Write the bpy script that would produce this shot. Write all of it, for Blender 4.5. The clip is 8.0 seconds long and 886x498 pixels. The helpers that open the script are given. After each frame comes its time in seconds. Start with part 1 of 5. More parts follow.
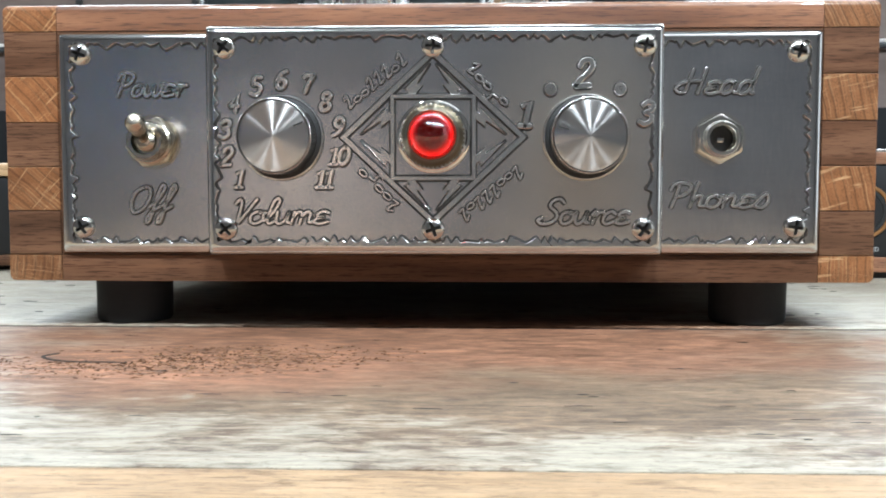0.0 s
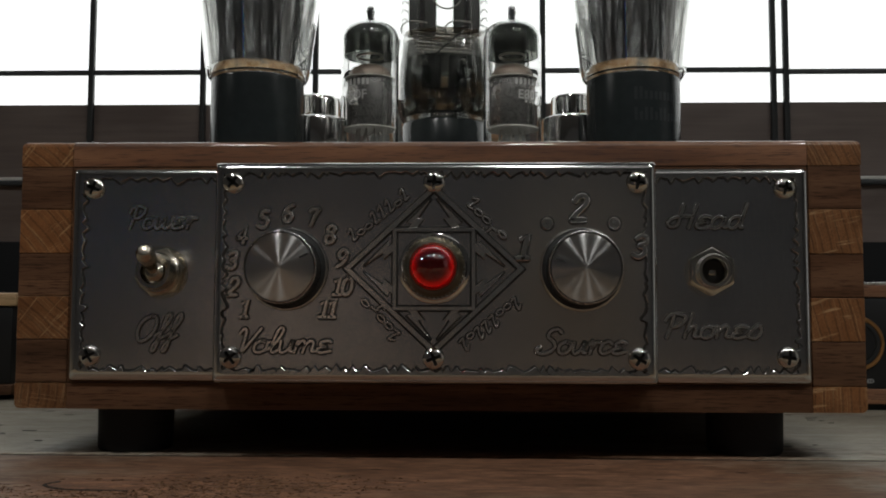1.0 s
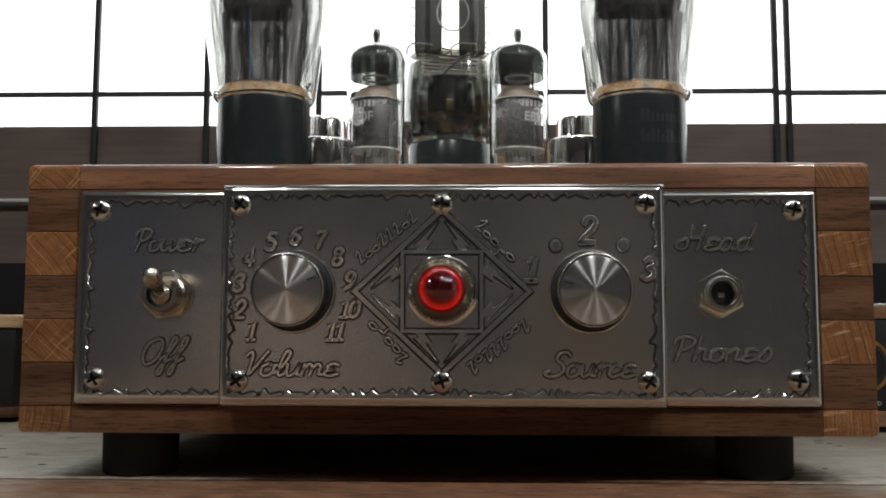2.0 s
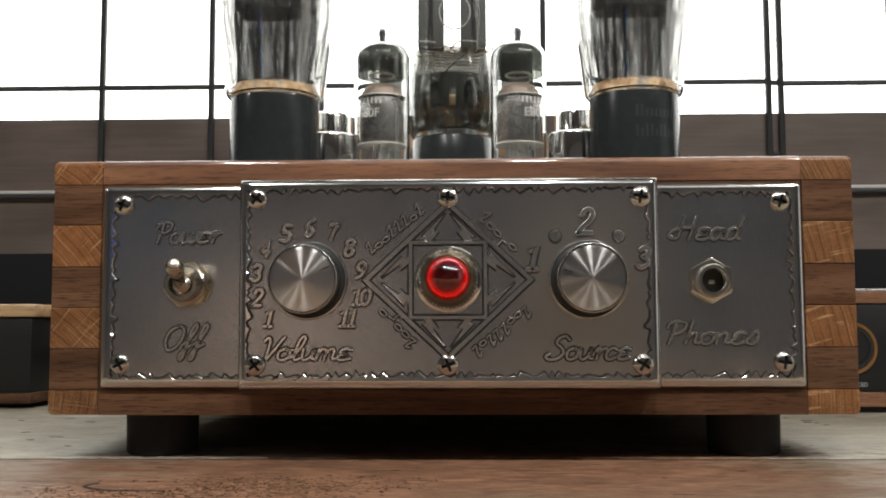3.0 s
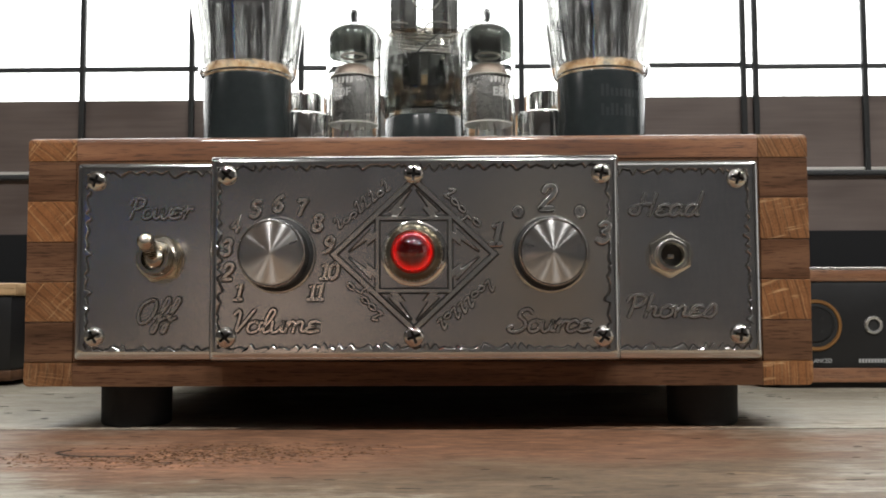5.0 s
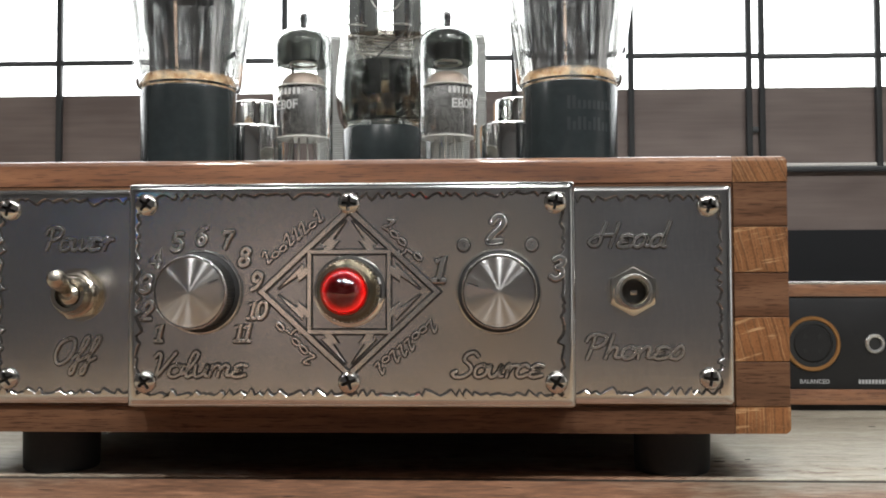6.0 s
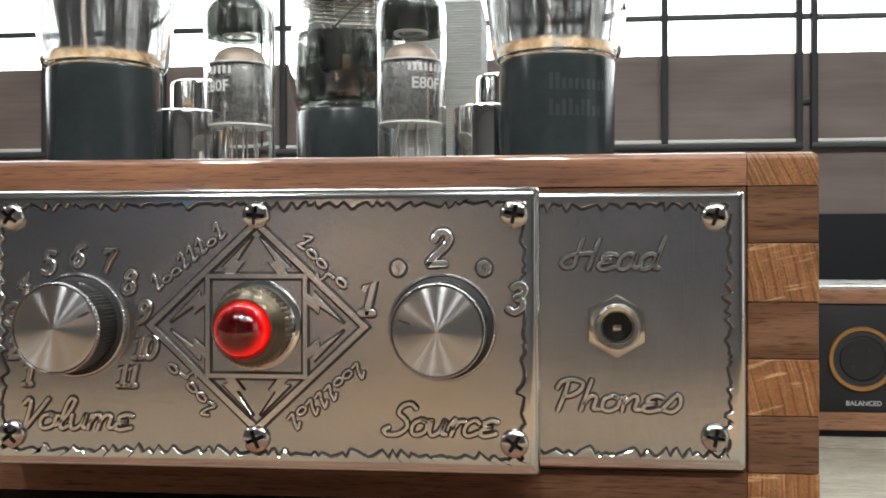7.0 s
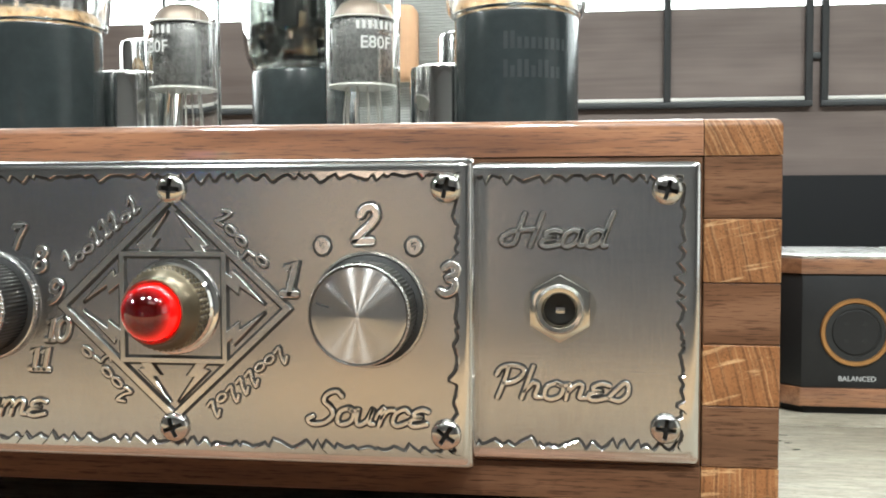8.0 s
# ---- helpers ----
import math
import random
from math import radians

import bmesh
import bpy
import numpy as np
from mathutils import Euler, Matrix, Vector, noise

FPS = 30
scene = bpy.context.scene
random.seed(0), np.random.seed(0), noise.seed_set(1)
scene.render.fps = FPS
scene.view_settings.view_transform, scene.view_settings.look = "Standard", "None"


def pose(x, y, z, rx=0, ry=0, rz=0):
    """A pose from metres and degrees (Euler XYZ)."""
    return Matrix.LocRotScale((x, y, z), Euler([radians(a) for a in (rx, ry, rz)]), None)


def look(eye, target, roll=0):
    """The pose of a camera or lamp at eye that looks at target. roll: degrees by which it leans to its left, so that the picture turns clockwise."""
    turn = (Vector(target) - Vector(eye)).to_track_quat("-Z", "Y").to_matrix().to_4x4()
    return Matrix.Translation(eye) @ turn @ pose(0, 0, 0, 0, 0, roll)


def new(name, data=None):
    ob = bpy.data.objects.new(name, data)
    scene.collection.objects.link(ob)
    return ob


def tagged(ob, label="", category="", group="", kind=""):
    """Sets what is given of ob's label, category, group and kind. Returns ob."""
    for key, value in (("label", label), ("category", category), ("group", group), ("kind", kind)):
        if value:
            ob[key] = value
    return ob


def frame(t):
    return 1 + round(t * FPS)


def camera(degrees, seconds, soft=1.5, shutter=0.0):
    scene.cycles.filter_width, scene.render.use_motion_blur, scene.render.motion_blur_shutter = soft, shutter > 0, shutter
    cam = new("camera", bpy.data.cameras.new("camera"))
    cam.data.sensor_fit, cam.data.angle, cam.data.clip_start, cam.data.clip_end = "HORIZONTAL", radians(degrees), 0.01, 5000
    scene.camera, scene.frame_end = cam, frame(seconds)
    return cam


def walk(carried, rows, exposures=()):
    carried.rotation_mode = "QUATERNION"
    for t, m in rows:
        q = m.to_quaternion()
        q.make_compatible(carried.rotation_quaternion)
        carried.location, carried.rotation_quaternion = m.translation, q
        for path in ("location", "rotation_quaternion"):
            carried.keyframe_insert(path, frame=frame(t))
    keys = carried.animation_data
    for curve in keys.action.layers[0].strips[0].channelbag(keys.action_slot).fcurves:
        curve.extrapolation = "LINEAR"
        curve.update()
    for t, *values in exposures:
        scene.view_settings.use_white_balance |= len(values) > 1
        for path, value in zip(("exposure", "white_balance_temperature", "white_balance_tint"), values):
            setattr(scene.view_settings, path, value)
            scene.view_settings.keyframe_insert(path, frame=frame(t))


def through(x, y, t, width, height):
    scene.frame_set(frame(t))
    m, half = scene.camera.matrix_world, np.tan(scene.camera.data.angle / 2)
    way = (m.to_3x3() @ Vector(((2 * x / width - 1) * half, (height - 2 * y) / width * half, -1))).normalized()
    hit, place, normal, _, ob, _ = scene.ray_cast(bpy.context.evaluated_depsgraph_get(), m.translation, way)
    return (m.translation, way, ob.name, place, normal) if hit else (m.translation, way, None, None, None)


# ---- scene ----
cam = camera(49.74, 8.0, 1.9)
PATH = [
    (0, (0.01396, -0.32278, 0.04838), (-0.00343, 0.17584, 0.01553), -0.025),
    (0.5, (0.01303, -0.32691, 0.04842), (-0.00301, 0.17283, 0.05001), 0.066),
    (1, (0.01277, -0.33048, 0.04774), (-0.00262, 0.16798, 0.08380), 0.169),
    (1.2, (0.01282, -0.32850, 0.04802), (-0.00267, 0.16917, 0.09362), 0.182),
    (2.3, (0.00770, -0.33047, 0.04852), (-0.00764, 0.16711, 0.09519), 0.136),
    (2.5, (0.00639, -0.33432, 0.04796), (-0.00829, 0.16329, 0.09453), 0.209),
    (3, (0.00757, -0.34808, 0.04805), (-0.00626, 0.15013, 0.08802), -0.184),
    (3.5, (0.01292, -0.35811, 0.04445), (0.00175, 0.14061, 0.07829), -0.287),
    (4, (0.01228, -0.35909, 0.04189), (0.00457, 0.13988, 0.07299), -0.376),
    (4.5, (0.01352, -0.35743, 0.04272), (0.00825, 0.14160, 0.07337), -0.362),
    (4.7, (0.01477, -0.35691, 0.04094), (0.00825, 0.14194, 0.07422), -0.281),
    (5.8, (0.03241, -0.34117, 0.06192), (0.01776, 0.15809, 0.08486), -0.336),
    (6, (0.04408, -0.32576, 0.06597), (0.02293, 0.17342, 0.08505), -0.180),
    (6.5, (0.05947, -0.27970, 0.07972), (0.02287, 0.21886, 0.09001), -0.247),
    (7, (0.07458, -0.25815, 0.08407), (0.02303, 0.23919, 0.08419), -0.108),
    (7.5, (0.08649, -0.24483, 0.08715), (0.02409, 0.25110, 0.07469), -0.014),
    (8, (0.09651, -0.23651, 0.08900), (0.03042, 0.25856, 0.06585), -0.107),
]
STOPS = [
    (0.0, 0.88, 5600, 3), (0.5, 0.55, 5800, 1), (1.0, -1.75, 6400, 6), (1.2, -1.75, 6400, 7), (2.3, -0.65, 6400, 8), (2.5, -0.62, 6500, 8),
    (3.2, -0.22, 6600, 8), (3.5, -0.25, 6600, 8), (4.7, -0.22, 6500, 8), (5.8, 0.08, 6300, 8), (6.2, 0.22, 6200, 7), (6.5, 0.32, 6000, 6),
    (7.0, 0.34, 6200, 6), (7.2, 0.72, 6100, 4), (7.5, 0.82, 6000, 2), (8.0, 0.95, 6100, 0)]
walk(cam, [(t, look(eye, target, roll)) for t, eye, target, roll in PATH], STOPS)

# ---- light ----
world = bpy.data.worlds.new("world")
scene.world = world
world.use_nodes = True
world.node_tree.nodes["Background"].inputs[0].default_value = (0.5, 0.55, 0.6, 1)
world.node_tree.nodes["Background"].inputs[1].default_value = 0.02
LAMP_POWER = 3.0     # each spot lamp on the rail, watts
FILL_POWER = 2.6     # the added ceiling fill, unseen, watts
SCREEN_GLOW = 1.0     # the far screen and the added warm panel
SIDE_GLOW = 0.45       # the unseen frosted side window, added
WINDOW_GLOW = 3.9     # the lit frosted panes behind the amplifier

# ---- materials ----
def node(nt, kind, **values):
    n = nt.nodes.new(kind)
    for key, value in values.items():
        n.inputs[key.replace("_", " ")].default_value = value
    return n


def base_mat(name):
    m = bpy.data.materials.new(name)
    m.use_nodes = True
    nt = m.node_tree
    return m, nt, nt.nodes["Principled BSDF"]


def coords(nt, scale, turn=(0, 0, 0), jitter=0.0):
    tc = nt.nodes.new("ShaderNodeTexCoord")
    mp = nt.nodes.new("ShaderNodeMapping")
    mp.inputs["Scale"].default_value = scale
    mp.inputs["Rotation"].default_value = turn
    out = tc.outputs["Object"]
    if jitter:
        info = nt.nodes.new("ShaderNodeObjectInfo")
        mul = nt.nodes.new("ShaderNodeVectorMath")
        mul.operation = "SCALE"
        mul.inputs[0].default_value = (jitter, jitter * 0.7, jitter * 1.3)
        nt.links.new(info.outputs["Random"], mul.inputs["Scale"])
        add = nt.nodes.new("ShaderNodeVectorMath")
        nt.links.new(out, add.inputs[0])
        nt.links.new(mul.outputs[0], add.inputs[1])
        out = add.outputs[0]
    nt.links.new(out, mp.inputs["Vector"])
    return mp.outputs[0]


def noise_fac(nt, vec, scale=1.0, detail=4.0, rough=0.55, distort=0.0):
    n = nt.nodes.new("ShaderNodeTexNoise")
    n.inputs["Scale"].default_value = scale
    n.inputs["Detail"].default_value = detail
    n.inputs["Roughness"].default_value = rough
    n.inputs["Distortion"].default_value = distort
    nt.links.new(vec, n.inputs["Vector"])
    return n.outputs["Fac"]


def ramp(nt, fac, stops):
    r = nt.nodes.new("ShaderNodeValToRGB")
    while len(r.color_ramp.elements) < len(stops):
        r.color_ramp.elements.new(0.5)
    for e, (pos, col) in zip(r.color_ramp.elements, stops):
        e.position = pos
        e.color = (*col, 1) if len(col) == 3 else col
    nt.links.new(fac, r.inputs["Fac"])
    return r.outputs["Color"]


def mix(nt, fac, a, b, blend="MIX"):
    n = nt.nodes.new("ShaderNodeMix")
    n.data_type, n.blend_type = "RGBA", blend
    for sock, v in ((n.inputs[0], fac), (n.inputs[6], a), (n.inputs[7], b)):
        if isinstance(v, bpy.types.NodeSocket):
            nt.links.new(v, sock)
        elif isinstance(v, (int, float)):
            sock.default_value = v
        else:
            sock.default_value = (*v, 1)
    return n.outputs[2]


def remap(nt, fac, a, b, lo, hi):
    n = nt.nodes.new("ShaderNodeMapRange")
    nt.links.new(fac, n.inputs["Value"])
    for key, v in (("From Min", a), ("From Max", b), ("To Min", lo), ("To Max", hi)):
        n.inputs[key].default_value = v
    return n.outputs[0]


def bump(nt, bsdf, fac, strength, distance):
    n = nt.nodes.new("ShaderNodeBump")
    n.inputs["Strength"].default_value = strength
    n.inputs["Distance"].default_value = distance
    nt.links.new(fac, n.inputs["Height"])
    nt.links.new(n.outputs[0], bsdf.inputs["Normal"])


def plain(name, col, rough, metal=0.0, vary=0.12, grain=300.0, bumps=0.15, **extra):
    """A surface with a little mottling, uneven gloss and fine relief."""
    m, nt, b = base_mat(name)
    vec = coords(nt, (1, 1, 1), jitter=3.0)
    big = noise_fac(nt, vec, 35.0, 3)
    fine = noise_fac(nt, vec, grain, 5, 0.65)
    both = mix(nt, 0.45, big, fine)
    lo = tuple(c * (1 - vary) for c in col)
    hi = tuple(min(1, c * (1 + vary)) for c in col)
    nt.links.new(ramp(nt, both, [(0.3, lo), (0.7, hi)]), b.inputs["Base Color"])
    nt.links.new(remap(nt, both, 0.3, 0.7, rough * 0.85, min(1, rough * 1.15)), b.inputs["Roughness"])
    b.inputs["Metallic"].default_value = metal
    if bumps:
        bump(nt, b, fine, bumps, 0.0002)
    for key, value in extra.items():
        b.inputs[key.replace("_", " ")].default_value = value
    return m


def wood(name, dark, mid, light, along=(9, 110, 110), pores=(60, 1400, 1400), turn=(0, 0, 0), rough=0.42, coat=0.15, jitter=2.0, shine=0.5):
    m, nt, b = base_mat(name)
    vec = coords(nt, along, turn, jitter)
    grain = noise_fac(nt, vec, 1.0, 5, 0.6, 0.8)
    pore = noise_fac(nt, coords(nt, pores, turn, jitter), 1.0, 3, 0.7)
    col = ramp(nt, grain, [(0.25, dark), (0.5, mid), (0.75, light)])
    pits = ramp(nt, pore, [(0.36, (0.26, 0.2, 0.17)), (0.47, (1, 1, 1))])
    col = mix(nt, 0.85, col, pits, "MULTIPLY")
    broad = noise_fac(nt, coords(nt, tuple(q * w for q, w in zip(along, (0.7, 0.35, 0.35))), turn, jitter), 1.0, 3, 0.5, 1.2)
    col = mix(nt, 0.75, col, ramp(nt, broad, [(0.32, (0.50, 0.42, 0.36)), (0.50, (1.0, 0.98, 0.96)), (0.68, (1.30, 1.22, 1.12))]), "MULTIPLY")
    info = nt.nodes.new("ShaderNodeObjectInfo")
    tone = ramp(nt, info.outputs["Random"], [(0.0, (0.82, 0.8, 0.78)), (1.0, (1.15, 1.12, 1.1))])
    col = mix(nt, 1.0, col, tone, "MULTIPLY")
    nt.links.new(col, b.inputs["Base Color"])
    nt.links.new(remap(nt, pore, 0.3, 0.7, rough * 1.25, rough * 0.85), b.inputs["Roughness"])
    b.inputs["Coat Weight"].default_value = coat
    b.inputs["Coat Roughness"].default_value = 0.06
    b.inputs["Coat IOR"].default_value = 1.6
    b.inputs["Specular IOR Level"].default_value = shine
    bump(nt, b, pore, 0.25, 0.0003)
    return m


def math_node(nt, op, a, b=0.0):
    n = nt.nodes.new("ShaderNodeMath")
    n.operation = op
    for sock, v in zip(n.inputs, (a, b)):
        if isinstance(v, bpy.types.NodeSocket):
            nt.links.new(v, sock)
        else:
            sock.default_value = v
    return n.outputs[0]


def end_grain(name, dark, mid, light):
    """Cut wood ends: curved growth rings round a heart outside the board, with pale ray flecks crossing them."""
    m, nt, b = base_mat(name)
    tc = nt.nodes.new("ShaderNodeTexCoord")
    info = nt.nodes.new("ShaderNodeObjectInfo")
    split = nt.nodes.new("ShaderNodeSeparateXYZ")
    nt.links.new(tc.outputs["Object"], split.inputs[0])
    rand = info.outputs["Random"]
    spread = math_node(nt, "FRACT", math_node(nt, "MULTIPLY", rand, 7.31))
    dx = math_node(nt, "ADD", split.outputs["X"], remap(nt, rand, 0, 1, 0.20, 0.27))
    dz = math_node(nt, "ADD", split.outputs["Z"], remap(nt, spread, 0, 1, -0.04, 0.07))
    wob = noise_fac(nt, coords(nt, (1, 1, 1), jitter=2.0), 130.0, 3, 0.5)
    dist = math_node(nt, "SQRT", math_node(nt, "ADD", math_node(nt, "MULTIPLY", dx, dx), math_node(nt, "MULTIPLY", dz, dz)))
    dist = math_node(nt, "ADD", dist, remap(nt, wob, 0, 1, -0.0007, 0.0007))
    angle = math_node(nt, "ARCTAN2", dz, dx)
    ring = math_node(nt, "FRACT", math_node(nt, "MULTIPLY", dist, 330.0))
    polar = nt.nodes.new("ShaderNodeCombineXYZ")
    nt.links.new(math_node(nt, "MULTIPLY", angle, 190.0), polar.inputs[0])
    nt.links.new(math_node(nt, "MULTIPLY", dist, 55.0), polar.inputs[1])
    nt.links.new(math_node(nt, "MULTIPLY", rand, 40.0), polar.inputs[2])
    rays = noise_fac(nt, polar.outputs[0], 1.0, 3, 0.6)
    arcs = nt.nodes.new("ShaderNodeCombineXYZ")
    nt.links.new(math_node(nt, "MULTIPLY", angle, 9.0), arcs.inputs[0])
    nt.links.new(math_node(nt, "MULTIPLY", dist, 1500.0), arcs.inputs[1])
    nt.links.new(math_node(nt, "MULTIPLY", spread, 30.0), arcs.inputs[2])
    lines = noise_fac(nt, arcs.outputs[0], 1.0, 2, 0.5)
    cloud = noise_fac(nt, coords(nt, (1, 1, 1), jitter=4.0), 70.0, 3, 0.6)
    col = ramp(nt, ring, [(0.0, dark), (0.14, mid), (0.8, mid), (1.0, dark)])
    col = mix(nt, remap(nt, lines, 0.52, 0.72, 0.0, 0.35), col, light)
    col = mix(nt, remap(nt, rays, 0.59, 0.66, 0.0, 0.6), col, light)
    col = mix(nt, 0.7, col, ramp(nt, cloud, [(0.35, (0.62, 0.56, 0.52)), (0.6, (1.1, 1.08, 1.05))]), "MULTIPLY")
    pore = noise_fac(nt, coords(nt, (1800, 1800, 1800), jitter=1.0), 1.0, 3, 0.7)
    col = mix(nt, 0.6, col, ramp(nt, pore, [(0.35, (0.4, 0.35, 0.33)), (0.5, (1, 1, 1))]), "MULTIPLY")
    col = mix(nt, 1.0, col, ramp(nt, rand, [(0.0, (0.78, 0.80, 0.84)), (1.0, (1.15, 1.1, 1.05))]), "MULTIPLY")
    nt.links.new(col, b.inputs["Base Color"])
    b.inputs["Roughness"].default_value = 0.42
    b.inputs["Coat Weight"].default_value = 0.08
    b.inputs["Specular IOR Level"].default_value = 0.25
    b.inputs["Coat Roughness"].default_value = 0.14
    bump(nt, b, pore, 0.2, 0.0003)
    return m


def brushed_field():
    """The recessed field of the cast plates: finely scratched grey metal, duller and yellower in an oval between the
    emblem and the right-hand knob.
    """
    m, nt, b = base_mat("brushed_metal")
    scratch = noise_fac(nt, coords(nt, (2600, 2600, 160)), 1.0, 4, 0.7)
    cross = noise_fac(nt, coords(nt, (120, 1500, 2200)), 1.0, 3, 0.7)
    cloud = noise_fac(nt, coords(nt, (1, 1, 1)), 55.0, 4, 0.6)
    both = mix(nt, 0.35, scratch, cross)
    col = ramp(nt, both, [(0.3, (0.48, 0.49, 0.515)), (0.7, (0.63, 0.635, 0.65))])
    col = mix(nt, 0.2, col, ramp(nt, cloud, [(0.3, (0.66, 0.65, 0.64)), (0.7, (1, 1, 1))]), "MULTIPLY")
    duller_oval = remap(nt, math_node(nt, "ADD", oval(nt, 0.048, 0.066, 0.036, 0.044, 0.0, True), remap(nt, cloud, 0.2, 0.8, -0.12, 0.12)), 0.0, 1.35, 1.0, 0.0)
    duller_oval.node.interpolation_type = "SMOOTHSTEP"
    col = mix(nt, math_node(nt, "MULTIPLY", duller_oval, 0.85), col, (0.76, 0.69, 0.60))
    nt.links.new(col, b.inputs["Base Color"])
    b.inputs["Metallic"].default_value = 1.0
    smooth = remap(nt, cloud, 0.35, 0.65, 0.18, 0.22)
    nt.links.new(mix(nt, duller_oval, smooth, (0.262, 0.262, 0.262)), b.inputs["Roughness"])
    fine = nt.nodes.new("ShaderNodeBump")
    fine.inputs["Strength"].default_value = 0.3
    fine.inputs["Distance"].default_value = 0.00014
    nt.links.new(both, fine.inputs["Height"])
    nt.links.new(fine.outputs[0], b.inputs["Normal"])
    return m


def spun_metal():
    """Turned aluminium: fine concentric tool marks that draw lamps out into radial streaks."""
    m, nt, b = base_mat("spun_aluminium")
    b.inputs["Base Color"].default_value = (0.60, 0.595, 0.59, 1)
    b.inputs["Metallic"].default_value = 1.0
    fine = noise_fac(nt, coords(nt, (1, 1, 1)), 900.0, 3)
    nt.links.new(remap(nt, fine, 0.3, 0.7, 0.225, 0.255), b.inputs["Roughness"])
    round_z = nt.nodes.new("ShaderNodeTangent")
    round_z.direction_type, round_z.axis = "RADIAL", "Z"
    nt.links.new(round_z.outputs[0], b.inputs["Tangent"])
    b.inputs["Anisotropic"].default_value = 1.0
    b.inputs["Anisotropic Rotation"].default_value = 0.25
    return m


def glass_mat(name, col=(1, 1, 1), rough=0.0, ior=1.47):
    m, nt, b = base_mat(name)
    b.inputs["Base Color"].default_value = (*col, 1)
    b.inputs["Roughness"].default_value = rough
    b.inputs["IOR"].default_value = ior
    b.inputs["Transmission Weight"].default_value = 1.0
    return m


def film_mat(name, col, clear, rough=0.06, streaks=(260, 260, 40), spread=0.15, through=(0.62, 0.60, 0.57)):
    """A thin silvery film on the inside of a bulb, partly see-through."""
    m, nt, b = base_mat(name)
    b.inputs["Base Color"].default_value = (*col, 1)
    b.inputs["Metallic"].default_value = 1.0
    b.inputs["Roughness"].default_value = rough
    see = nt.nodes.new("ShaderNodeBsdfTransparent")
    see.inputs[0].default_value = (*through, 1)
    mixer = nt.nodes.new("ShaderNodeMixShader")
    patch = noise_fac(nt, coords(nt, streaks), 1.0, 3, 0.6)
    nt.links.new(remap(nt, patch, 0.35, 0.65, max(0, clear - spread), min(1, clear + spread)), mixer.inputs[0])
    nt.links.new(b.outputs[0], mixer.inputs[1])
    nt.links.new(see.outputs[0], mixer.inputs[2])
    nt.links.new(mixer.outputs[0], nt.nodes["Material Output"].inputs[0])
    return m


def glow(name, col, power):
    m, nt, b = base_mat(name)
    b.inputs["Base Color"].default_value = (*col, 1)
    b.inputs["Emission Color"].default_value = (*col, 1)
    b.inputs["Emission Strength"].default_value = power
    return m


def oval(nt, cx, cy, rx, ry, lean=0.0, upright=False):
    """Distance from the middle of an oval lying flat, or standing upright, 1 at its edge."""
    tc = nt.nodes.new("ShaderNodeTexCoord")
    mp = nt.nodes.new("ShaderNodeMapping")
    mp.vector_type = "TEXTURE"
    mp.inputs["Location"].default_value = (cx, 0, cy) if upright else (cx, cy, 0)
    mp.inputs["Rotation"].default_value = (0, 0, lean)
    mp.inputs["Scale"].default_value = (rx, 1, ry) if upright else (rx, ry, 1)
    nt.links.new(tc.outputs["Object"], mp.inputs["Vector"])
    ln = nt.nodes.new("ShaderNodeVectorMath")
    ln.operation = "LENGTH"
    nt.links.new(mp.outputs[0], ln.inputs[0])
    return ln.outputs["Value"]


def ring_glow(name, col, power, centre, r0, r1):
    """Light that is strongest at the rim of a lamp and fades towards its middle."""
    m, nt, b = base_mat(name)
    b.inputs["Base Color"].default_value = (0.02, 0.002, 0.002, 1)
    b.inputs["Emission Color"].default_value = (*col, 1)
    tc = nt.nodes.new("ShaderNodeTexCoord")
    mp = nt.nodes.new("ShaderNodeMapping")
    mp.vector_type = "TEXTURE"
    mp.inputs["Location"].default_value = centre
    nt.links.new(tc.outputs["Object"], mp.inputs["Vector"])
    split = nt.nodes.new("ShaderNodeSeparateXYZ")
    nt.links.new(mp.outputs[0], split.inputs[0])
    x, z = split.outputs["X"], split.outputs["Z"]
    r = math_node(nt, "SQRT", math_node(nt, "ADD", math_node(nt, "MULTIPLY", x, x), math_node(nt, "MULTIPLY", z, z)))
    rise = math_node(nt, "POWER", remap(nt, r, r0, r1, 0.0, 1.0), 3.0)
    nt.links.new(math_node(nt, "MULTIPLY", math_node(nt, "ADD", rise, 0.02), power), b.inputs["Emission Strength"])
    return m


